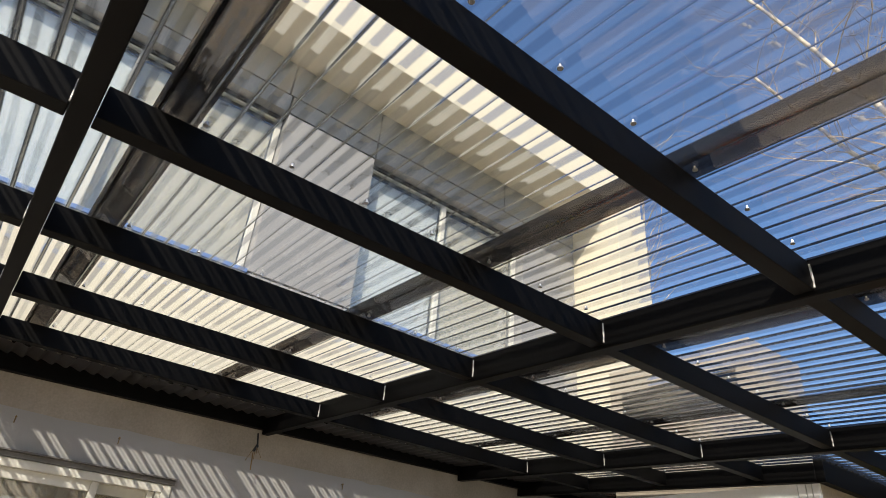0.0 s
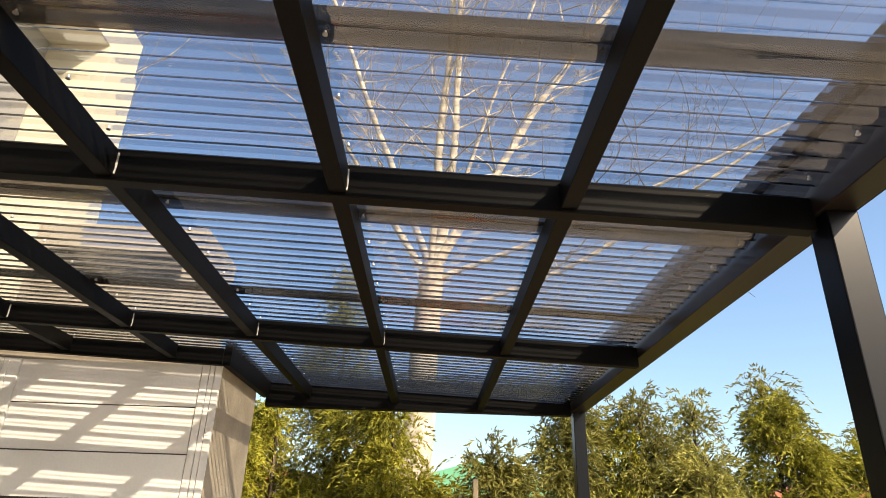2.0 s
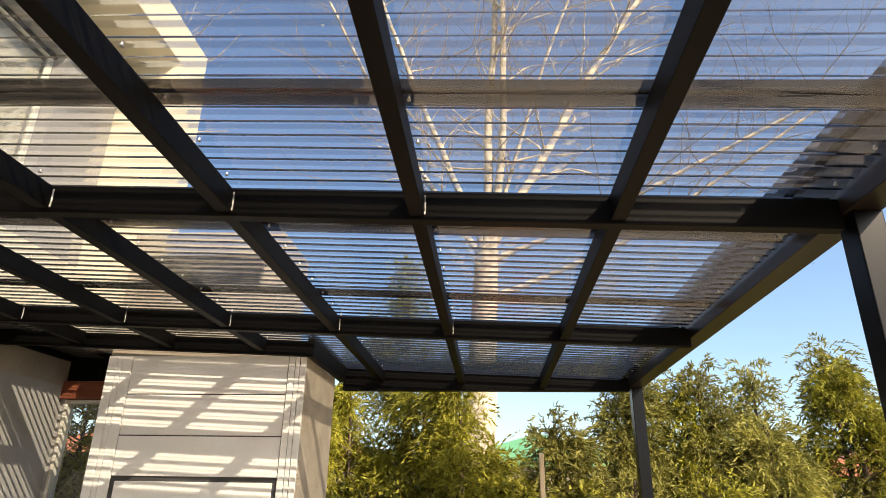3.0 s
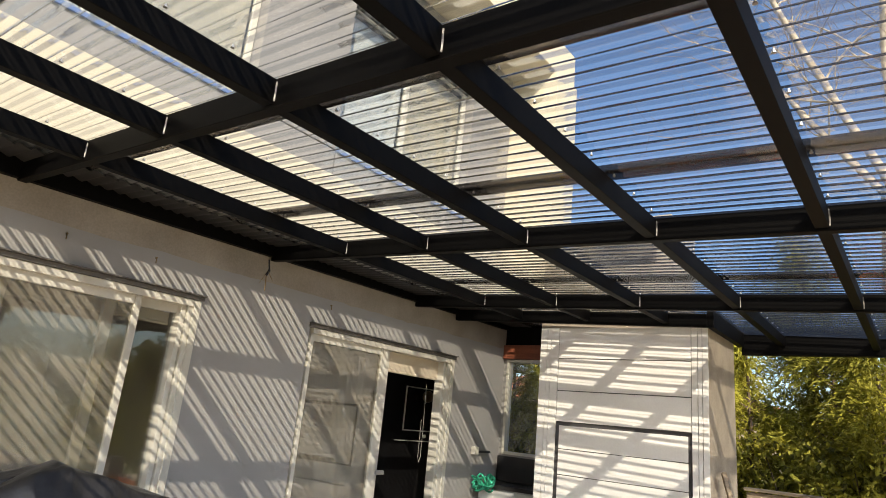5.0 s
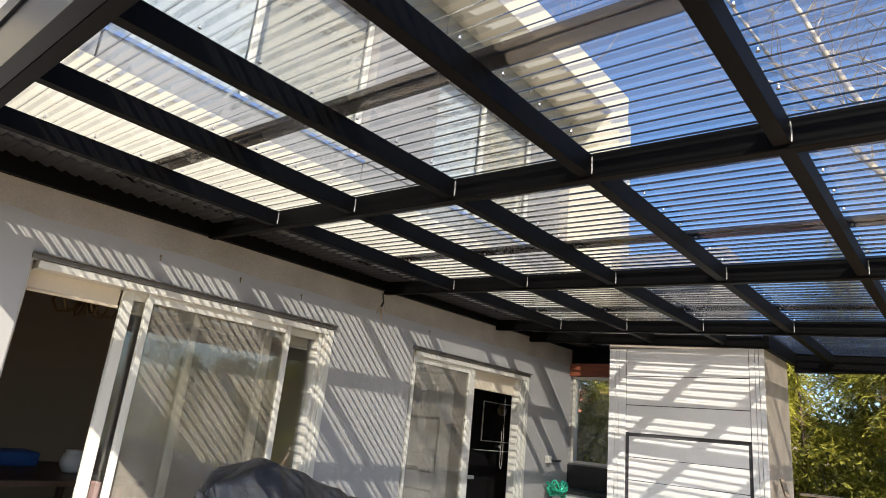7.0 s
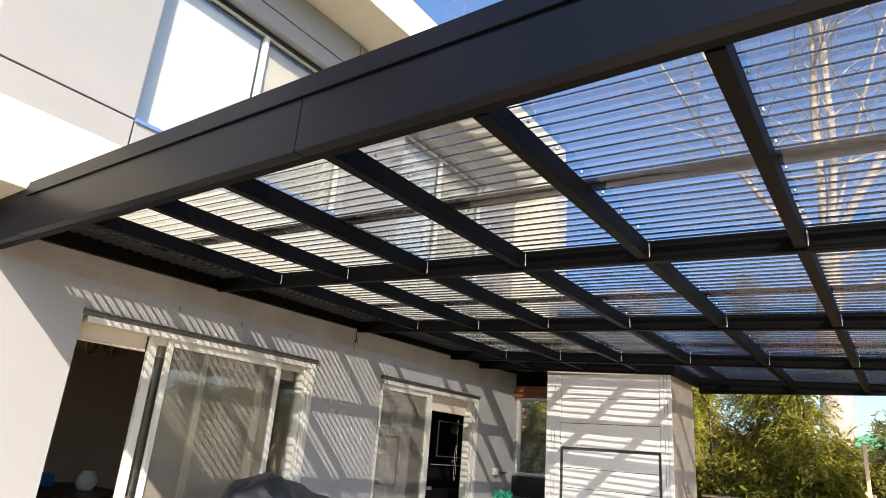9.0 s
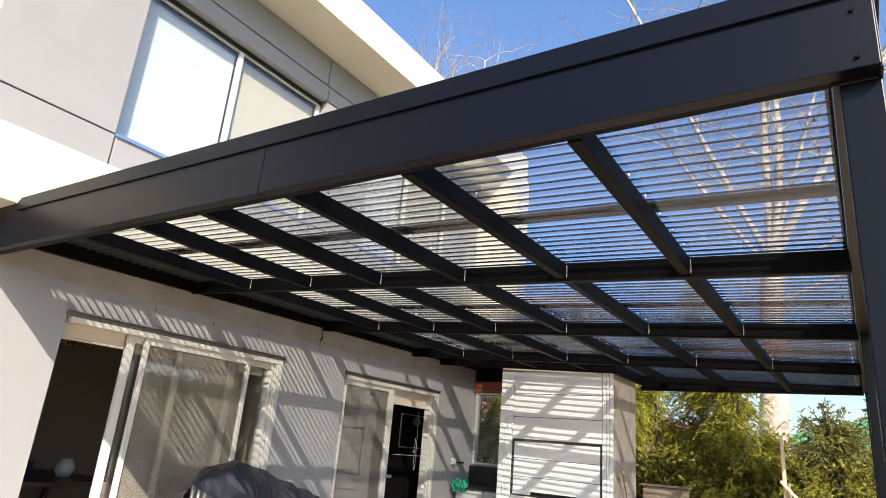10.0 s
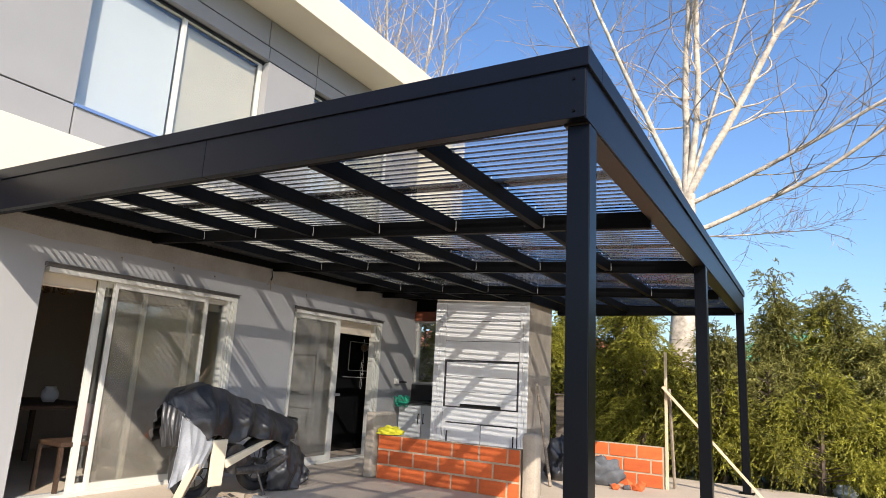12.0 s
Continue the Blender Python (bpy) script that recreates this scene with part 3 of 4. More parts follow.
# far wall with its window
structure("wall_north", boxes([(0.0, 1.03, 6.86, 6.98, 0.0, 1.12), (0.0, 0.045, 6.86, 6.98, 1.12, 2.17), (0.985, 1.03, 6.86, 6.98, 1.12, 2.17)]), WALL, "grey wall under the corner window", "wall")
structure("upper_board", boxes([(0.0, 1.03, 6.86, 6.95, 2.335, 2.60)], 0.004), STEEL, "black closing board over the lintel", "board")
structure("lintel", boxes([(0.0, 1.03, 6.82, 6.99, 2.17, 2.33)], 0.006), REDWOOD, "red-brown timber lintel over the corner window", "lintel")
w4 = tagged(new("window_4"), "narrow white-framed corner window onto the hedge", "window", kind="structure")
part("window_frame", boxes([(0.045, 0.075, 6.84, 6.94, 1.12, 2.165), (0.955, 0.985, 6.84, 6.94, 1.12, 2.165), (0.075, 0.955, 6.84, 6.94, 2.135, 2.165), (0.075, 0.955, 6.84, 6.94, 1.12, 1.15)], 0.003), ALU, w4)
part("pane", boxes([(0.075, 0.955, 6.90, 6.906, 1.15, 2.135)]), GLASS, w4)

# counter beside the chimney
cab = thing("cabinet", "grey-white two-door kitchen cabinet under a black worktop", "cabinet")
part("body", boxes([(0.06, 0.98, 6.42, 6.84, 0.08, 0.79)], 0.003), CABWHITE, cab)
part("plinth", boxes([(0.08, 0.96, 6.46, 6.82, 0.0, 0.08)]), CABWHITE, cab)
for xa, xb, hx in ((0.07, 0.50, 0.455), (0.507, 0.97, 0.55)):
    d = part("door", boxes([(xa, xb, 6.40, 6.419, 0.10, 0.78)], 0.004), CABWHITE, cab)
    h = bmesh.new()
    rod(h, (hx, 6.375, 0.50), (hx, 6.375, 0.66), 0.007)
    rod(h, (hx, 6.375, 0.515), (hx, 6.40, 0.515), 0.005)
    rod(h, (hx, 6.375, 0.645), (hx, 6.40, 0.645), 0.005)
    part("handle", h, HANDLE, d)
tagged(new("worktop", mesh_of("worktop", boxes([(0.01, 1.01, 6.37, 6.855, 0.792, 0.832)], 0.005), BLACKSTONE)), "black stone worktop on the cabinet", "worktop")
tagged(new("splashback", mesh_of("splashback", boxes([(0.004, 1.015, 6.835, 6.856, 0.834, 1.10)], 0.003), BLACKSTONE)), "black stone splashback below the window", "splashback")
tap = thing("outlet_box", "white outlet box with a short pipe on the wall", "outlet")
part("box", boxes([(0.002, 0.05, 6.30, 6.38, 1.10, 1.18)], 0.008), ALU, tap)
p = bmesh.new()
rod(p, (0.03, 6.38, 1.13), (0.03, 6.62, 1.13), 0.014)
part("pipe", p, HANDLE, tap)

# ---- brick bench in front of the barbecue ----
def brick_wall(name, label, x0, x1, y, thick, courses, bw, bh, joint):
    b = thing(name, label, "brick wall")
    h = courses * (bh + joint)
    part("mortar", lumpy(boxes([(x0 + 0.004, x1 - 0.004, y + 0.008, y + thick, 0.0, h - 0.006)], 0.004), 0.0, 1), MORTAR, b, "grey cement mortar")
    meshes = {}
    for c in range(courses):
        x = x0 - (bw / 2 if c % 2 else 0.0)
        while x < x1 - 0.03:
            a, e = max(x, x0), min(x + bw, x1)
            if e - a > 0.03:
                key = round(e - a, 3)
                if key not in meshes:
                    meshes[key] = mesh_of("brick", boxes([(0, key - joint, 0, thick, 0, bh)], 0.006), BRICK)
                o = part("brick", meshes[key], BRICK, b)
                o.location = (a + joint / 2, y + random.uniform(-0.003, 0.003), joint / 2 + c * (bh + joint))
                o.rotation_euler = (0, 0, random.uniform(-0.006, 0.006))
            x += bw
    return b


brick_wall("brick_bench", "low unfinished orange hollow-brick wall on the patio", 1.25, 3.13, 4.20, 0.13, 3, 0.345, 0.152, 0.022)
brick_wall("brick_wall", "short stack-bonded orange brick wall beside the hedge", 3.15, 4.20, 6.30, 0.13, 3, 0.36, 0.150, 0.022)


def rough_block(name, label, category, x0, x1, y0, y1, z1, amount, seed, material=STUCCO, rounded=0.03):
    bm = boxes([(x0, x1, y0, y1, 0, z1)], rounded)
    bmesh.ops.subdivide_edges(bm, edges=bm.edges[:], cuts=3, use_grid_fill=True)
    for v in bm.verts:
        if v.co.z > 0.02:
            v.co += Vector(noise.noise_vector(v.co * 6 + Vector((seed, 0, 0)))) * amount
    return tagged(new(name, mesh_of(name, bm, material, True)), label, category)


rough_block("bench_end", "rough cement-rendered end wall of the brick bench", "low wall", 1.06, 1.195, 4.18, 4.66, 0.775, 0.010, 1)
rough_block("cement_pillar", "rounded rough cement pillar at the end of the bench", "pillar", 3.14, 3.31, 4.19, 4.38, 0.70, 0.016, 2, rounded=0.06)
yc = bmesh.new()
bmesh.ops.create_icosphere(yc, subdivisions=4, radius=1)
for v in yc.verts:
    d = 1 + 0.35 * noise.noise(v.co * 2.2) + 0.12 * noise.noise(v.co * 7)
    v.co = Vector((v.co.x * 0.15 * d, v.co.y * 0.10 * d, max(v.co.z * 0.075 * d, -0.02)))
o = tagged(new("cloth", mesh_of("cloth", yc, YELLOW, True)), "crumpled yellow cloth on the brick bench", "cloth")
o.location = (1.37, 4.27, 0.545)
o.rotation_euler = (0, 0, 0.3)


def loops(name, label, category, centre, size, count, thick, material, seed):
    """A tangle of soft loops."""
    rng = random.Random(seed)
    cu = bpy.data.curves.new(name, "CURVE")
    cu.dimensions, cu.bevel_depth, cu.bevel_resolution = "3D", thick, 2
    for _ in range(count):
        s = cu.splines.new("BEZIER")
        s.bezier_points.add(4)
        for p in s.bezier_points:
            p.co = (centre[0] + rng.uniform(-1, 1) * size[0], centre[1] + rng.uniform(-1, 1) * size[1], centre[2] + rng.uniform(-0.4, 1) * size[2])
            p.handle_left_type = p.handle_right_type = "AUTO"
        s.use_cyclic_u = True
    cu.materials.append(material)
    return tagged(new(name, cu), label, category)


loops("net_bag", "tangled green plastic net bag on the worktop", "net", (0.16, 6.33, 0.80), (0.13, 0.07, 0.13), 6, 0.010, TEAL, 4)

# ---- things beside the chimney ----
box_ = thing("plank_box", "weathered wooden plank enclosure beside the chimney", "wooden box")
for k in range(5):
    part("plank", boxes([(2.56, 3.12, 6.88 + 0.004 * (k % 2), 6.905 + 0.004 * (k % 2), 0.01 + 0.212 * k, 0.215 + 0.212 * k)], 0.004), OLDWOOD, box_)
for x in (2.58, 3.06):
    part("upright", boxes([(x, x + 0.05, 6.91, 6.96, 0.0, 1.06)], 0.003), OLDWOOD, box_)
part("top_board", boxes([(2.545, 3.14, 6.84, 7.0, 1.072, 1.095)], 0.004), OLDWOOD, box_)


def stick(name, label, a, b, w, t, material):
    a, b = Vector(a), Vector(b)
    d = b - a
    bm = boxes([(-w / 2, w / 2, -t / 2, t / 2, 0, d.length)], min(w, t) * 0.12)
    for v in bm.verts:
        v.co.x += 0.006 * noise.noise((0, 0, v.co.z * 1.3))
    ob = tagged(new(name, mesh_of(name, bm, material)), label, "timber")
    ob.matrix_world = Matrix.Translation(a) @ d.to_track_quat("Z", "Y").to_matrix().to_4x4()
    return ob


stick("leaning_stick", "thin weathered stick leaning on the chimney side", (3.05, 5.35, 0.005), (2.57, 6.05, 1.22), 0.035, 0.03, OLDWOOD)
stick("stake", "upright pale wooden stake behind the brick wall", (4.235, 6.36, 0.0), (4.235, 6.36, 1.72), 0.035, 0.035, PALEWOOD)
stick("stake", "thin grey stake beside the pale one", (4.30, 6.50, 0.0), (4.265, 6.42, 1.25), 0.03, 0.03, OLDWOOD)
stick("prop_timber", "pale pine prop leaning on the stake", (5.32, 6.42, 0.02), (4.20, 6.315, 1.27), 0.075, 0.03, PALEWOOD)


def sack(name, label, loc, size, material, seed, rough=0.25):
    bm = bmesh.new()
    bmesh.ops.create_icosphere(bm, subdivisions=4, radius=1)
    for v in bm.verts:
        d = 1 + rough * noise.noise(v.co * 1.7 + Vector((seed, 0, 0))) + rough * 0.5 * noise.noise(v.co * 5 + Vector((0, seed, 0)))
        v.co = Vector((v.co.x * size[0] * d, v.co.y * size[1] * d, max((v.co.z + 0.8) * size[2] * d / 1.8, 0.0)))
    ob = tagged(new(name, mesh_of(name, bm, material, True)), label, "bag")
    ob.location = loc
    return ob


sack("rubbish_bag", "black plastic rubbish bag on the patio", (2.92, 6.0, 0.0), (0.21, 0.18, 0.46), TARP, 3, 0.5)
sack("cement_bag", "grey slumped cement bag against the brick wall", (3.45, 6.08, 0.0), (0.27, 0.13, 0.31), GREYBAG, 7, 0.45)
sack("plastic_bag", "crumpled white plastic bag at the foot of the hedge", (6.2, 8.1, -0.06), (0.14, 0.12, 0.16), CABWHITE, 12, 0.4)
rub = thing("rubble", "broken orange brick pieces on the patio", "rubble")
for k in range(9):
    bm = bmesh.new()
    bmesh.ops.create_icosphere(bm, subdivisions=1, radius=random.uniform(0.03, 0.075))
    lumpy(bm, 0.03, 14, k)
    o = part("fragment", bm, BRICK if k % 3 else GREYBAG, rub)
    o.location = (3.72 + random.uniform(-0.12, 0.28), 5.92 + random.uniform(-0.15, 0.2), 0.03)

# ---- covered motorcycle ----
bike = thing("covered_motorcycle", "parked motorcycle half covered with black plastic tarp", "motorcycle")


def crease(x, y, z):
    """Sharp-edged folds, from -0.5 to 0.5."""
    return 0.5 - abs(noise.noise((x, y, z))) * 2.2 + 0.45 * (0.3 - abs(noise.noise((x * 2.3, y * 2.3, z + 7))))


def drape(name, path, widths, thick, material, folds, seed, label=""):
    """Plastic hung over a ridge line: path holds the ridge, widths the half-width and the drop at each of its points."""
    nu, nv = 96, 64
    verts, faces = [], []
    P = [Vector(p) for p in path]
    for i in range(nu + 1):
        f = i / nu * (len(P) - 1)
        k = min(int(f), len(P) - 2)
        s = f - k
        c = P[k].lerp(P[k + 1], s)
        w = widths[k][0] * (1 - s) + widths[k + 1][0] * s
        dr = widths[k][1] * (1 - s) + widths[k + 1][1] * s
        for j in range(nv + 1):
            v = 2 * j / nv - 1
            a = abs(v)
            side = math.copysign(w * (1 - (1 - min(a * 1.35, 1)) ** 1.6), v)
            hem = dr * (1 + 0.35 * noise.noise((c.y * 4.5, seed, 2 if v > 0 else 5)))
            z = c.z - hem * max(a - 0.2, 0) / 0.8 - 0.10 * w * a
            q = Vector((c.x + side, c.y + 0.05 * a * noise.noise((c.y * 5, v, seed)), z))
            e = crease(q.y * 2.2 + 2.6 * q.z + 1.5 * v, q.z * 3.4 - q.y * 2.4 + 1.2 * v, seed) * folds * (0.5 + 0.7 * a)
            q += Vector((e * (1 if v > 0 else -1), 0.5 * folds * noise.noise((q.y * 9, q.z * 9, seed + 3)), 0.6 * e * (1 - 0.6 * a)))
            q.z = max(q.z, 0.012)
            verts.append(q[:])
    for i in range(nu):
        for j in range(nv):
            a = i * (nv + 1) + j
            faces.append((a, a + nv + 1, a + nv + 2, a + 1))
    ob = part(name, raw_mesh(name, verts, faces, material, True), material, bike, label)
    so = ob.modifiers.new("thickness", "SOLIDIFY")
    so.thickness = thick
    return ob


drape("tarp", [(0.70, 1.52, 0.86), (0.72, 1.64, 0.97), (0.74, 1.83, 1.06), (0.76, 2.12, 0.99), (0.80, 2.46, 0.87), (0.83, 2.80, 0.78), (0.85, 3.10, 0.66)],
      [(0.06, 0.30), (0.24, 0.44), (0.29, 0.47), (0.27, 0.40), (0.25, 0.32), (0.22, 0.28), (0.08, 0.14)], 0.004, TARP, 0.075, 2.0, "creased black plastic tarp")


def flap(name, top, bottom, bulge, material, seed, label):
    """A loose sheet hanging between two edges, each given by its two ends, with soft folds running down it."""
    nu, nv = 40, 40
    (a, b), (c, d) = [[Vector(p) for p in e] for e in (top, bottom)]
    out = (b - a).cross(c - a).normalized()
    out = out if out.x > 0 else -out
    verts, faces = [], []
    for i in range(nu + 1):
        for j in range(nv + 1):
            u, v = i / nu, j / nv
            p = a.lerp(b, u).lerp(c.lerp(d, u), v)
            fold = math.sin(math.pi * v) * bulge + (0.2 + 0.8 * v) * 0.035 * crease(u * 4.2 + seed, v * 0.9, seed)
            p += out * fold + Vector((0, 0.012, 0.02)) * v * noise.noise((u * 7, seed, 1))
            verts.append((p.x, p.y, max(p.z, 0.012)))
    for i in range(nu):
        for j in range(nv):
            k = i * (nv + 1) + j
            faces.append((k, k + 1, k + nv + 2, k + nv + 1))
    ob = part(name, raw_mesh(name, verts, faces, material, True), material, bike, label)
    so = ob.modifiers.new("thickness", "SOLIDIFY")
    so.thickness = 0.003
    return ob


flap("sheet", ((0.98, 1.53, 0.78), (1.03, 1.88, 0.56)), ((1.16, 1.32, 0.20), (1.12, 1.72, 0.34)), 0.03, WHITESHEET, 6.0, "pale grey plastic sheet hanging from the tarp")
flap("front_fold", ((0.74, 1.50, 0.90), (0.98, 1.56, 0.80)), ((0.80, 1.50, 0.50), (1.00, 1.55, 0.52)), 0.02, TARP, 3.0, "black tarp fold at the front")
drape("bag", [(0.92, 2.66, 0.40), (0.94, 2.82, 0.52), (0.93, 3.02, 0.44), (0.92, 3.28, 0.30)], [(0.05, 0.45), (0.13, 0.6), (0.12, 0.5), (0.04, 0.2)], 0.004, TARP, 0.09, 11.0, "black plastic bag over the rear")
loop = bmesh.new()
for p, q in (((0.86, 3.02, 0.72), (0.86, 3.16, 0.70)), ((0.86, 3.16, 0.70), (0.87, 3.08, 0.60)), ((0.87, 3.08, 0.60), (0.86, 3.02, 0.72))):
    rod(loop, p, q, 0.012)
part("grab_rail", loop, HANDLE, bike, "black rear grab rail")


def torus(bm, centre, R, r, axis="x", n=36, m=10):
    rings = []
    for i in range(n):
        a = 2 * math.pi * i / n
        ring = []
        for j in range(m):
            b = 2 * math.pi * j / m
            rr = R + r * math.cos(b)
            ring.append(bm.verts.new((centre[0] + r * 1.1 * math.sin(b), centre[1] + rr * math.cos(a), centre[2] + rr * math.sin(a))))
        rings.append(ring)
    for i in range(n):
        for j in range(m):
            bm.faces.new((rings[i][j], rings[(i + 1) % n][j], rings[(i + 1) % n][(j + 1) % m], rings[i][(j + 1) % m]))
    return bm


for y in (2.62, 1.84):
    wheel = part("wheel", torus(bmesh.new(), (0.86, y, 0.275), 0.225, 0.048), RUBBER, bike, "dusty black tyre", True)
    part("rim", torus(bmesh.new(), (0.86, y, 0.275), 0.17, 0.016, m=6), ENGINE, wheel, smooth=True)
    hub = bmesh.new()
    rod(hub, (0.80, y, 0.275), (0.92, y, 0.275), 0.05, sides=14)
    for k in range(9):
        a = 2 * math.pi * k / 9
        rod(hub, (0.86, y, 0.275), (0.86, y + 0.165 * math.cos(a), 0.275 + 0.165 * math.sin(a)), 0.006, sides=5)
    part("hub", hub, ENGINE, wheel)
eng = bmesh.new()
rod(eng, (0.76, 2.2, 0.36), (1.0, 2.2, 0.36), 0.14, sides=18)
rod(eng, (0.80, 2.32, 0.30), (0.98, 2.36, 0.30), 0.09, sides=14)
for k in range(5):
    bmesh.ops.create_cube(eng, size=1, matrix=Matrix.LocRotScale((0.87, 2.06 - 0.03 * k, 0.44 + 0.035 * k), Euler((0.7, 0, 0)), (0.22, 0.14, 0.014)))
part("engine", eng, ENGINE, bike, "dirty metal engine block")
ex = bmesh.new()
rod(ex, (1.0, 2.2, 0.25), (1.02, 2.55, 0.24), 0.035, 0.045, 12)
rod(ex, (1.02, 2.55, 0.24), (1.03, 2.85, 0.34), 0.045, 0.05, 12)
part("exhaust", ex, ENGINE, bike)
bm = boxes([(1.02, 1.05, 1.85, 2.02, 0.14, 0.56)], 0.012)
for v in bm.verts:
    v.co.y += 0.03 * (0.56 - v.co.z) * (1 if v.co.y < 1.93 else -0.6)
    v.co.x += 0.02 * math.sin((v.co.z - 0.14) * 6)
part("leg_shield", bm, FAIRING, bike, "cream plastic leg shield")
bm = boxes([(-0.018, 0.018, 0, 0.66, 0, 0.085)], 0.012)
for v in bm.verts:
    v.co.z *= 1.0 - 0.75 * v.co.y
    v.co.z += 0.05 * v.co.y ** 2
o = part("side_panel", bm, FAIRING, bike, "cream plastic side panel")
o.location, o.rotation_euler = (1.04, 2.04, 0.29), (0.33, 0, 0)
st = bmesh.new()
rod(st, (1.0, 2.45, 0.3), (1.12, 2.5, 0.006), 0.012)
rod(st, (0.9, 2.42, 0.3), (1.0, 2.46, 0.3), 0.012)
part("kick_stand", st, ENGINE, bike)
stick("scrap_board", "pale scrap board leaning on the motorcycle", (1.46, 1.10, 0.005), (1.12, 1.62, 0.37), 0.07, 0.018, PALEWOOD)
stick("scrap_board", "weathered scrap board leaning on the motorcycle", (1.36, 1.20, 0.005), (1.10, 1.70, 0.36), 0.045, 0.018, OLDWOOD)
clut = thing("scrap_heap", "small heap of dusty metal scraps by the motorcycle", "scrap")
for k in range(14):
    bm = boxes([(-0.07, 0.07, -0.02, 0.02, 0, random.uniform(0.015, 0.05))], 0.004)
    lumpy(bm, 0.02, 16, k)
    o = part("scrap", bm, (ENGINE, OLDWOOD, GREYBAG)[k % 3], clut)
    o.location, o.rotation_euler = (1.12 + random.uniform(-0.12, 0.2), 1.75 + random.uniform(-0.2, 0.55), 0.012), (0, random.uniform(-0.25, 0.25), random.uniform(0, 3))

# ---- hanging lamp cable ----
lamp = thing("hanging_lamp_socket", "bare lamp socket on a loose cable under the roof", "lamp socket")
p = bmesh.new()
rod(p, (0.06, 3.32, 2.44), (0.07, 3.33, 2.36), 0.006)
rod(p, (0.07, 3.33, 2.36), (0.07, 3.31, 2.32), 0.011, 0.009)
part("socket", p, HANDLE, lamp)
p = bmesh.new()
for k in range(4):
    rod(p, (0.07, 3.32, 2.36), (0.07 + 0.04 * math.cos(k * 1.4), 3.32 + 0.05 * math.sin(k * 1.4), 2.30 - 0.015 * k), 0.0018, sides=5)
rod(p, (0.07, 3.31, 2.31), (0.075, 3.315, 2.20), 0.004, sides=6)
part("cable", p, BRASS, lamp)
for y in (1.35, 1.95, 2.5, 4.05):
    s = bmesh.new()
    rod(s, (0.0, y, 2.24), (0.012, y, 2.24), 0.006)
    rod(s, (0.010, y, 2.24), (0.012, y, 2.205), 0.003)
    tagged(new("wall_hook", mesh_of("wall_hook", s, BRASS)), "small rusty hook in the house wall", "hook", "wall hooks")

# ---- rooms seen through the doors ----
ch = thing("chandelier", "small curled metal chandelier in the dark room", "chandelier")
for k in range(6):
    cu = bmesh.new()
    a = k * math.pi / 3
    pts = [Vector((-1.3 + r * math.cos(a), 1.45 + r * math.sin(a), 2.06 + h)) for r, h in ((0.02, 0.0), (0.10, -0.12), (0.19, -0.13), (0.24, -0.05), (0.21, 0.0))]
    for u, v in zip(pts, pts[1:]):
        rod(cu, u, v, 0.009, sides=6)
    part("arm", cu, BRASS, ch)
p = bmesh.new()
rod(p, (-1.3, 1.45, 1.92), (-1.3, 1.45, 2.55), 0.012)
part("stem", p, BRASS, ch)
tb = thing("side_table", "dark wooden table inside the room", "table")
part("tabletop", boxes([(-2.35, -0.95, 0.7, 2.05, 0.70, 0.74)], 0.006), DARKWOOD, tb)
for x in (-2.3, -1.05):
    for y in (0.75, 1.95):
        part("leg", boxes([(x, x + 0.05, y, y + 0.05, 0.008, 0.70)], 0.004), DARKWOOD, tb)
pot = bmesh.new()
prof = [(0.0, 0.0), (0.055, 0.0), (0.085, 0.05), (0.088, 0.09), (0.075, 0.13), (0.055, 0.145), (0.06, 0.165), (0.0, 0.165)]
rows = []
for r, z in prof:
    rows.append([pot.verts.new((r * math.cos(2 * math.pi * k / 24), r * math.sin(2 * math.pi * k / 24), z)) for k in range(24)])
for a, b in zip(rows, rows[1:]):
    for k in range(24):
        pot.faces.new((a[k], a[(k + 1) % 24], b[(k + 1) % 24], b[k]))
bmesh.ops.remove_doubles(pot, verts=pot.verts[:], dist=1e-4)
o = tagged(new("vase", mesh_of("vase", pot, CERAMIC, True)), "white ceramic vase on the dark table", "vase")
o.location = (-1.5, 1.71, 0.742)
dc = thing("dining_chair", "dark wooden chair with dusty pink backrest inside the room", "chair", "", (0.28, 0.38, 0.0))
part("seat", boxes([(-0.75, -0.35, 0.72, 1.10, 0.43, 0.47)], 0.01), DARKWOOD, dc)
part("backrest", boxes([(-0.75, -0.35, 1.07, 1.10, 0.50, 0.80)], 0.01), REDBOX, dc)
for x in (-0.75, -0.385):
    for y in (0.72, 1.065):
        part("leg", boxes([(x, x + 0.035, y, y + 0.035, 0.008, 0.43 if y < 1 else 0.5)], 0.003), DARKWOOD, dc)
tagged(new("storage_box", mesh_of("storage_box", boxes([(-2.2, -1.85, 1.28, 1.60, 0.742, 0.85)], 0.02), BLUEBOX)), "blue plastic box on the dark table", "box")
ov = thing("oven_cabinet", "framed oven door on a wide black carcass standing in for room shade", "cabinet")
OX = -0.74
# black carcass widened and brought forward to stand in for the unlit room
part("room_shade_carcass", boxes([(OX - 0.6, OX, 4.3, 6.98, 0.008, 2.3)], 0.006), BLACKGLASS, ov)
part("oven_frame", boxes([(OX, OX + 0.012, 6.02, 6.66, 1.27, 1.282), (OX, OX + 0.012, 6.02, 6.66, 1.74, 1.752), (OX, OX + 0.012, 6.02, 6.032, 1.282, 1.74), (OX, OX + 0.012, 6.648, 6.66, 1.282, 1.74)], 0.002), ALU, ov, "pale metal oven frame")
part("rail", boxes([(OX, OX + 0.03, 5.9, 6.75, 1.16, 1.17)], 0.002), ALU, ov)
k = bmesh.new()
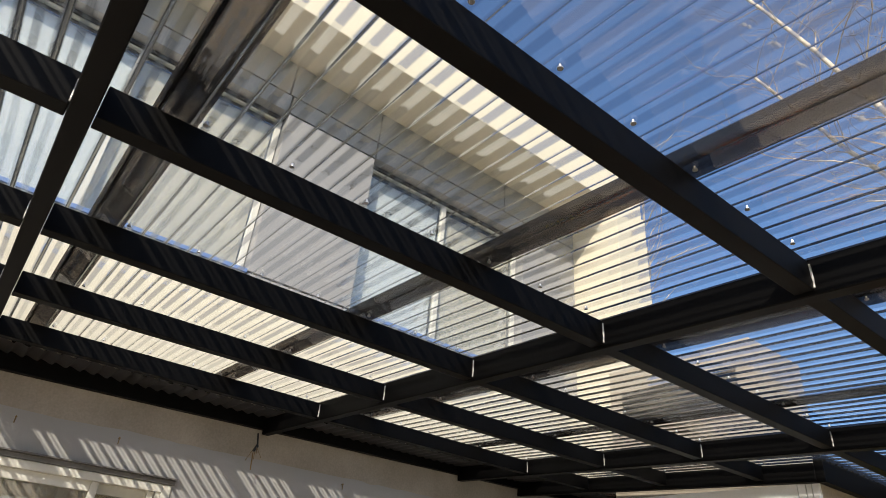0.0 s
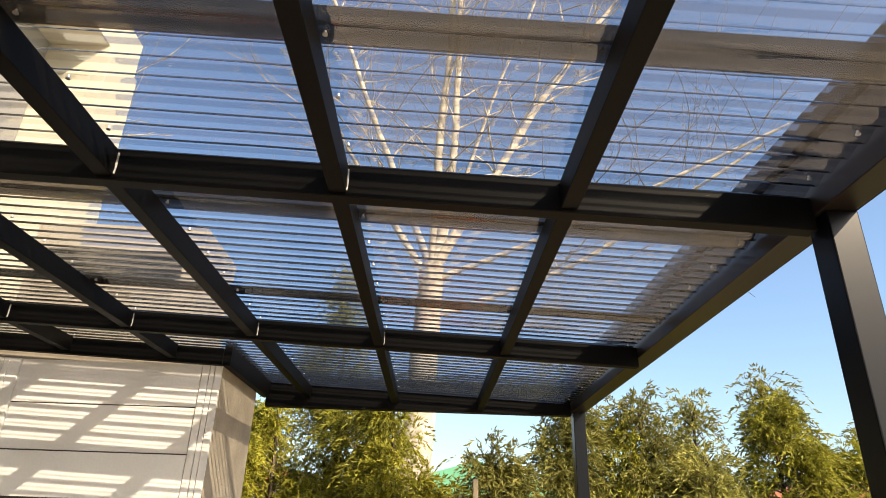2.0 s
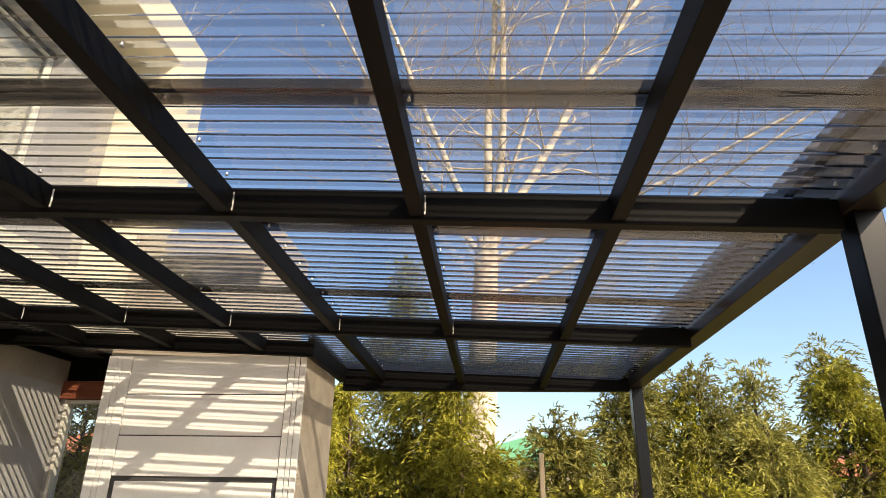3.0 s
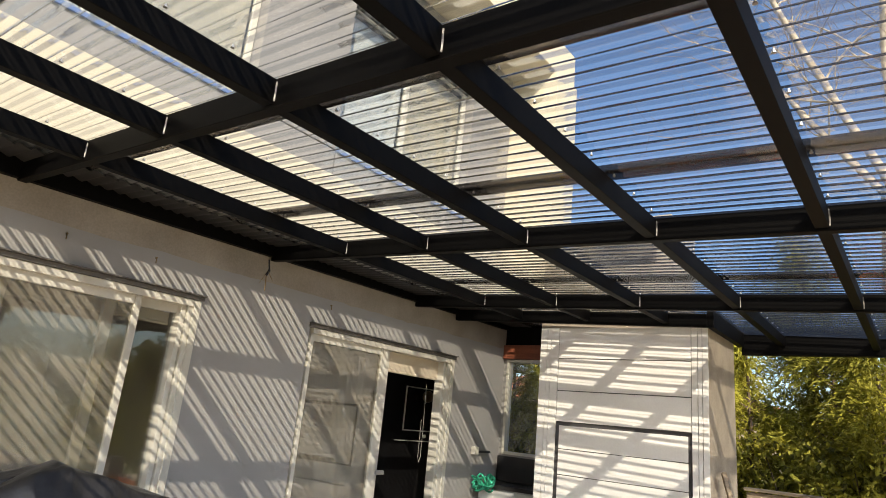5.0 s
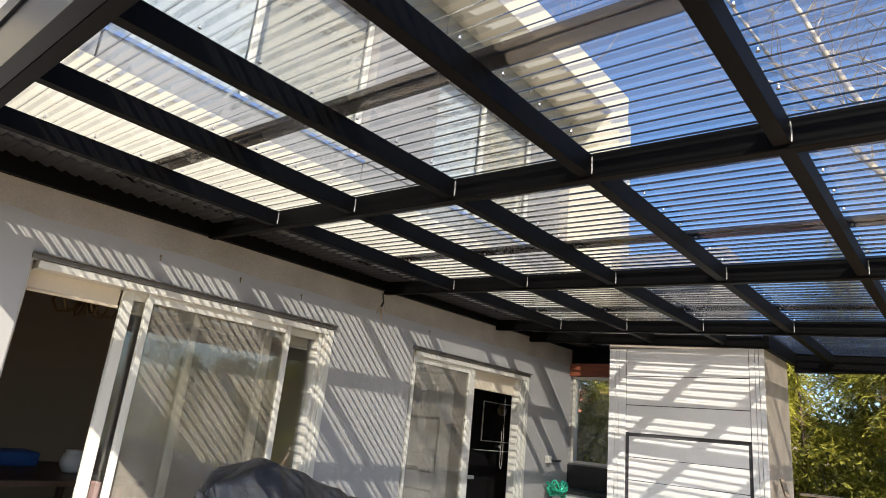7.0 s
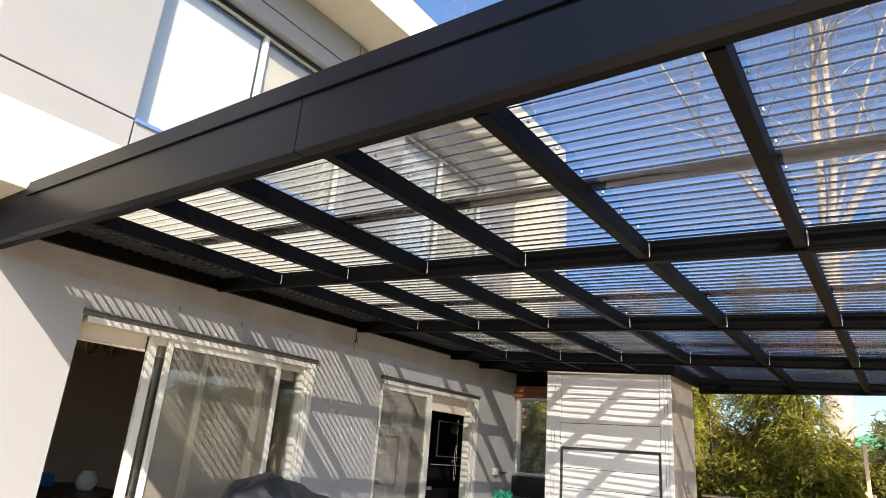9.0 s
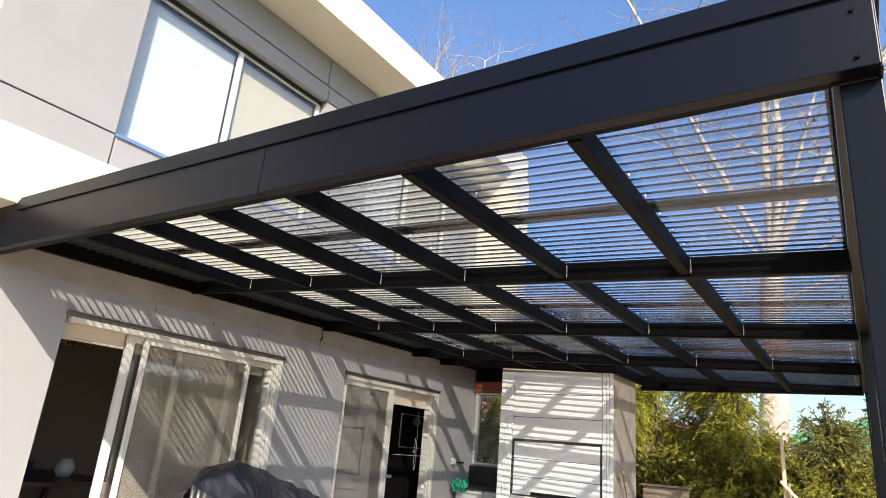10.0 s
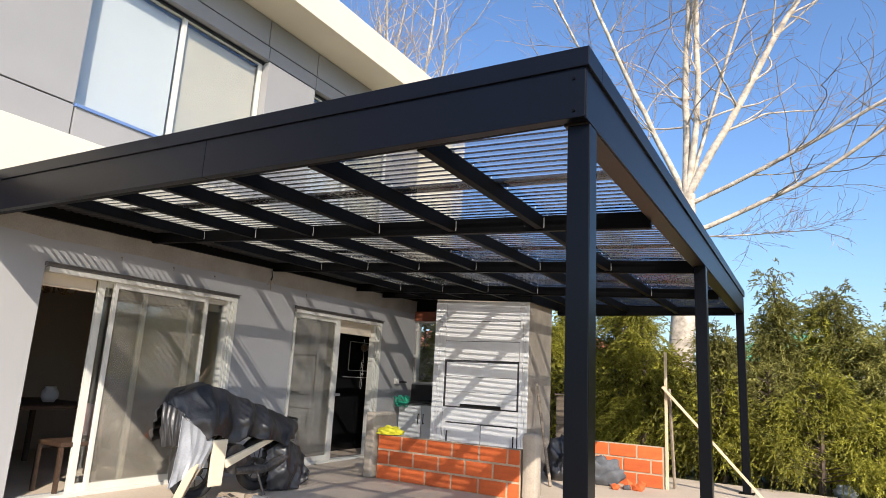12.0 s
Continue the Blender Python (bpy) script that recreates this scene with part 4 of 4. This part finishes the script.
bmesh.ops.create_uvsphere(k, u_segments=14, v_segments=10, radius=0.02, matrix=Matrix.Translation((OX + 0.02, 6.4, 1.22)))
part("knob", k, ALU, ov)
pl = bmesh.new()
bmesh.ops.create_uvsphere(pl, u_segments=20, v_segments=12, radius=0.085, matrix=Matrix.LocRotScale((OX + 0.06, 6.35, 1.66), None, (0.5, 1, 0.8)))
tagged(new("hanging_pan", mesh_of("hanging_pan", pl, BRASS, True)), "round brass-coloured pan hung before the oven", "pan")
rd = bmesh.new()
pts = [(-0.13, 5.60, 1.75), (-0.12, 5.60, 1.3), (-0.12, 5.60, 1.05), (-0.12, 5.58, 1.0), (-0.12, 5.56, 1.05), (-0.12, 5.56, 1.4)]
for u, v in zip(pts, pts[1:]):
    rod(rd, u, v, 0.002, sides=6)
tagged(new("blind_cord", mesh_of("blind_cord", rd, ALU)), "white blind cord hanging in the doorway", "cord")
lk = thing("door_lock", "small metal lock on the sliding door", "lock")
part("plate", boxes([(-0.06, -0.048, 4.855, 4.905, 0.88, 1.01)], 0.003), SCREW, lk)
part("lever", boxes([(-0.048, -0.015, 4.865, 4.97, 0.90, 0.935)], 0.004), SCREW, lk)


# ---- trees ----
def branch_mesh(segs, sides_big=8):
    """segs: (a, b, r0, r1) tapered tubes."""
    verts, faces = [], []
    for a, b, r0, r1 in segs:
        n = sides_big if r0 > 0.05 else 5 if r0 > 0.015 else 3
        d = (b - a).normalized()
        u = d.orthogonal().normalized()
        w = d.cross(u)
        k = len(verts)
        for c, r in ((a, r0), (b, r1)):
            for i in range(n):
                t = 2 * math.pi * i / n
                verts.append((c + (u * math.cos(t) + w * math.sin(t)) * r)[:])
        for i in range(n):
            faces.append((k + i, k + (i + 1) % n, k + n + (i + 1) % n, k + n + i))
    return verts, faces


def grow(segs, rng, p, d, r, length, depth, up, steps=6, wob=0.13, kids=3, first=1, thin=0.42):
    """A limb from p along d, bending, with side branches."""
    step = length / steps
    for i in range(steps):
        d = (d + Vector((rng.gauss(0, wob), rng.gauss(0, wob), rng.gauss(0, wob * 0.6) + up))).normalized()
        q = p + d * step
        r1 = max(r * (1 - 0.75 / steps), 0.0035)
        segs.append((p, q + d * step * 0.04, r, r1))
        p, r = q, r1
        if depth > 0 and i >= first:
            for _ in range(kids if rng.random() < 0.75 else kids - 1):
                side = Vector((rng.gauss(0, 1), rng.gauss(0, 1), rng.gauss(0.25, 0.6))).normalized()
                nd = (d * 0.75 + side * 0.75).normalized()
                grow(segs, rng, p, nd, max(r * thin * rng.uniform(0.7, 1.1), 0.004), length * rng.uniform(0.2, 0.48), depth - 1, up * 0.7, max(steps - 3, 5), max(wob * 1.15, 0.15), max(kids - 1, 1))


def bare_tree(label, trunk, limbs, seed, thin=0.36, depth=2):
    t = thing("bare_tree", label, "tree")
    rng = random.Random(seed)
    segs = []
    base, top, r0, r1 = trunk
    base, top = Vector(base), Vector(top)
    n = 7
    prev = base
    for i in range(n):
        q = base.lerp(top, (i + 1) / n) + Vector((rng.gauss(0, 0.012), rng.gauss(0, 0.012), 0))
        segs.append((prev, q, r0 + (r1 - r0) * i / n, r0 + (r1 - r0) * (i + 1) / n))
        prev = q
    part("trunk", raw_mesh("trunk", *branch_mesh(segs, 14), BARK, True), BARK, t, "thick pale smooth trunk")
    for d, r, length, up, *drop in limbs:
        segs = []
        grow(segs, rng, prev - Vector((0, 0, 0.1 + sum(drop))), Vector(d).normalized(), r, length, depth, up, 14, 0.035, 2, 2, thin)
        big, small = [s for s in segs if s[2] > 0.012], [s for s in segs if s[2] <= 0.012]
        limb = part("limb", raw_mesh("limb", *branch_mesh(big), BARK, True), BARK, t, "pale bare limb")
        if small:
            part("twig_spray", raw_mesh("twig_spray", *branch_mesh(small), TWIG), TWIG, limb, "fine bare twigs")["kind"] = "stuff"
    return t


bare_tree("tall bare winter tree with pale forked limbs", ((3.58, 11.05, -0.06), (3.82, 11.05, 5.25), 0.285, 0.19),
          [((-0.34, 0.04, 1), 0.068, 7.5, 0.0), ((-0.66, 0.10, 1), 0.062, 7.0, 0.035, 0.15), ((0.05, 0.05, 1), 0.088, 7.5, 0.0), ((0.19, -0.08, 1), 0.078, 7.5, 0.0), ((0.36, 0.12, 1), 0.05, 6.5, 0.0),
           ((0.47, -0.06, 1), 0.092, 7.5, 0.002), ((1.0, -0.1, 0.40), 0.052, 6.2, 0.012, 0.15), ((1.0, 0.1, 0.36), 0.055, 6.2, 0.012, 0.75), ((1.0, 0.2, -0.05), 0.022, 2.4, 0.0, 0.8)], 3)
for (x, y, seed) in ((-11.9, 20, 5), (-9.4, 20, 8), (-14.5, 22, 13)):
    bare_tree("distant bare winter tree behind the house", ((x, y, -0.06), (x, y, 8.0), 0.22, 0.15),
              [((-0.2, 0, 1), 0.09, 10, 0.03), ((0.1, 0.1, 1), 0.10, 11, 0.02), ((0.25, -0.1, 1), 0.08, 9, 0.04), ((-0.05, -0.2, 1), 0.08, 10, 0.03)], seed, thin=0.5)


def leaf_cloud(points, dirs, length, width, rng):
    """Diamond leaves at points along dirs."""
    n = len(points)
    d = dirs / np.linalg.norm(dirs, axis=1, keepdims=True)
    side = np.cross(d, rng.normal(size=(n, 3)))
    side /= np.linalg.norm(side, axis=1, keepdims=True) + 1e-9
    L = length * rng.uniform(0.6, 1.35, (n, 1))
    W = width * rng.uniform(0.6, 1.3, (n, 1))
    bend = np.cross(d, side) * L * 0.12
    v = np.stack([points, points + d * L * 0.45 + side * W / 2 + bend, points + d * L, points + d * L * 0.45 - side * W / 2 + bend], 1).reshape(-1, 3)
    f = np.arange(n * 4).reshape(-1, 4)
    return v, f


def conifer(label, x, y, h, radius, seed, material, sprays=1500, per=17, group="hedge conifers"):
    """A feathery conifer: a stem with many drooping sprays, ragged in outline."""
    rng = np.random.default_rng(seed)
    t = thing("conifer", label, "tree", group, (x, y, 0))
    segs = [(Vector((0, 0, -0.06)), Vector((0.03, 0, h * 0.55)), 0.05, 0.03), (Vector((0.03, 0, h * 0.55)), Vector((0, 0.02, h * 0.97)), 0.03, 0.006)]
    nb = 52
    bz = h * (0.06 + 0.9 * np.linspace(0, 1, nb) ** 0.9)
    ba = rng.uniform(0, 2 * np.pi, nb)
    bl = radius * (1 - (bz / h) ** 1.6) * rng.uniform(0.55, 1.25, nb) + 0.08
    tips, boughs = [], []
    for z, a, l in zip(bz, ba, bl):
        p0 = Vector((0, 0, z * 0.96))
        p1 = Vector((l * math.cos(a), l * math.sin(a), z + 0.25 * l))
        boughs.append((p0, p1, 0.012, 0.004))
        tips.append((np.array(p0), np.array(p1)))
    part("trunk", raw_mesh("trunk", *branch_mesh(segs), STEM), STEM, t, "thin dark stem")
    part("bough", raw_mesh("bough", *branch_mesh(boughs), STEM), STEM, t, "thin dark boughs")["kind"] = "stuff"
    share = rng.gamma(1.3, 1.0, nb) * (0.35 + bl)
    which = rng.choice(nb, sprays, p=share / share.sum())
    s = rng.uniform(0.25, 1.08, sprays) ** 0.8
    a0 = np.array([tips[i][0] for i in which])
    a1 = np.array([tips[i][1] for i in which])
    c = a0 + (a1 - a0) * s[:, None] + rng.normal(0, 0.075, (sprays, 3)) * (1, 1, 1.25)
    axis = (a1 - a0) / np.linalg.norm(a1 - a0, axis=1, keepdims=True) * 0.7 + rng.normal(0, 0.45, (sprays, 3)) + np.array([0, 0, 0.25])
    axis /= np.linalg.norm(axis, axis=1, keepdims=True)
    k = np.linspace(0, 1, per)
    L = rng.uniform(0.14, 0.38, (sprays, 1, 1))
    pts = c[:, None, :] + axis[:, None, :] * k[None, :, None] * L + np.array([0, 0, -1]) * (k ** 2)[None, :, None] * L * 0.75
    dr = axis[:, None, :] + rng.normal(0, 0.34, (sprays, per, 3)) - np.array([0, 0, 1.0]) * k[None, :, None]
    v, f = leaf_cloud(pts.reshape(-1, 3), dr.reshape(-1, 3), 0.062, 0.019, rng)
    part("crown", raw_mesh("crown", v.tolist(), f.tolist(), material), material, t, "feathery yellow-green foliage" if material is CONIFER else "bluish green foliage")
    return t


rng = random.Random(21)
spots = []
x = -3.2
while x < 12.5:
    h = float(np.interp(x, (1, 3.35, 3.7, 4.25, 4.6, 5.1, 5.5, 5.85, 6.3, 6.7, 7.2, 7.7, 8.3, 12), (2.95, 2.85, 1.85, 1.85, 2.05, 2.55, 2.7, 2.35, 2.6, 2.25, 2.4, 2.85, 2.5, 2.6))) + rng.uniform(-0.08, 0.1)
    spots.append((x, 8.9 + rng.uniform(-0.35, 0.35) + max(x - 5, 0) * -0.06, h * (rng.uniform(0.95, 1.04) if x > 4.5 else 1), rng.uniform(0.5, 0.78), CONIFER if x < 4 or rng.random() < 0.5 else CONIFER_B))
    x += rng.uniform(0.62, 0.95)
for n, (x, y, h, r, m) in enumerate(spots):
    conifer("bushy yellow-green hedge conifer", x, y, h, r, 100 + n, m)
conifer("bushy yellow-green hedge conifer", 3.52, 8.25, 2.85, 0.5, 298, CONIFER)
conifer("tall bushy tree rising behind the barbecue", 2.75, 9.6, 4.45, 0.75, 299, CONIFER_B, 2200, 16)
for n, (x, y, h, r) in enumerate([(7.78, 9.0, 3.18, 0.46), (5.44, 9.0, 3.27, 0.5), (6.27, 8.95, 2.88, 0.4), (9.3, 9.2, 2.9, 0.45), (7.30, 10.0, 3.07, 0.4)]):
    conifer("taller bluish conifer rising from the hedge", x, y, h, r, 300 + n, CONIFER_B, 1200, 16, "tall conifers")


def shrub_bank(x0, x1, y, h, count, seed, label):
    rng = np.random.default_rng(seed)
    p = np.stack([rng.uniform(x0, x1, count), y + rng.normal(0, 0.22, count), h * rng.beta(1.2, 1.15, count)], 1)
    ok = np.array([noise.noise((q[0] * 1.6, q[1] * 2, q[2] * 1.8 + seed)) > -0.18 for q in p])
    p = p[ok]
    d = rng.normal(0, 0.8, (len(p), 3)) + np.array([0, -0.7, -0.3])
    v, f = leaf_cloud(p, d, 0.085, 0.055, rng)
    t = thing("hedge_shrub", label, "shrub", "hedge shrubs")
    segs = []
    r2 = random.Random(seed)
    for k in range(int((x1 - x0) * 9)):
        a = Vector((r2.uniform(x0, x1), y + r2.gauss(0, 0.12), -0.06))
        b = a + Vector((r2.gauss(0, 0.25), r2.gauss(0, 0.12), h * r2.uniform(0.6, 0.98)))
        m = a.lerp(b, 0.5) + Vector((r2.gauss(0, 0.08), 0, 0))
        segs += [(a, m, 0.014, 0.010), (m, b, 0.010, 0.004)]
    part("stem_tangle", raw_mesh("stem_tangle", *branch_mesh(segs), STEM), STEM, t, "tangled dark stems")["kind"] = "stuff"
    tagged(part("leaves", raw_mesh("leaves", v.tolist(), f.tolist(), IVY), IVY, t, "glossy dark green leaves"), kind="stuff")
    return t


for n, x in enumerate(np.arange(-3.4, 4.6, 1.4)):
    shrub_bank(x, x + 1.4, 8.35, 1.6, 4200, 500 + n, "dense dark green leafy shrub along the garden edge")
for n, x in enumerate(np.arange(4.7, 10.5, 0.62)):
    conifer("low drooping conifer at the front of the hedge", x, 8.15 + 0.25 * math.sin(n * 2.1), 1.35 + 0.35 * math.sin(n * 1.3), 0.62, 600 + n, (CONIFER, CONIFER_B)[n % 3 == 1], 800, 16, "low conifers")
shrub_bank(4.6, 10.5, 8.75, 1.2, 9000, 560, "dark leafy undergrowth inside the hedge")

# invented closing trees beyond the lawn, out of view, added only to shape reflections
rngc = np.random.default_rng(5)
for n in range(9):
    conifer("added unseen tree across the lawn for reflections", 17 + rngc.uniform(-1, 1), -12 + n * 3.2, 2.8 + rngc.uniform(-0.8, 1.4), 2.0, 700 + n, CONIFER_B, 700, 8, "far garden trees")


def far_house(label, x, y, wx, wy, h, roof, roof_mat, wall_mat):
    hs = thing("house", label, "house", "", (x, y, -0.06))
    part("wall", boxes([(-wx / 2, wx / 2, -wy / 2, wy / 2, 0, h)]), wall_mat, hs)
    v = [(-wx / 2 - 0.4, -wy / 2 - 0.4, h), (wx / 2 + 0.4, -wy / 2 - 0.4, h), (wx / 2 + 0.4, wy / 2 + 0.4, h), (-wx / 2 - 0.4, wy / 2 + 0.4, h), (0, -wy / 4, h + roof), (0, wy / 4, h + roof)]
    part("roof", raw_mesh("roof", v, [(0, 1, 4), (1, 2, 5, 4), (2, 3, 5), (3, 0, 4, 5), (3, 2, 1, 0)], roof_mat), roof_mat, hs)
    for k in range(2):
        wx0 = -wx / 4 + k * wx / 2
        w = part("window", boxes([(wx0 - 0.6, wx0 + 0.6, -wy / 2 - 0.03, -wy / 2 + 0.03, 0.9, 2.1)]), ALU, hs)
        part("pane", boxes([(wx0 - 0.52, wx0 + 0.52, -wy / 2 - 0.04, -wy / 2 - 0.031, 0.98, 2.02)]), BLACKGLASS, w)
    return hs


far_house("distant house with a green metal roof behind the hedge", 5.6, 27, 7, 6, 2.5, 1.25, GREENROOF, PLASTERWALL)
far_house("neighbouring house with a red tile roof behind the hedge", -3.0, 19, 9, 6, 2.3, 1.2, TILEROOF, PLASTERWALL)
far_house("neighbouring house with a red tile roof behind the hedge", 16.5, 24, 9, 6, 2.2, 1.0, TILEROOF, PLASTERWALL)
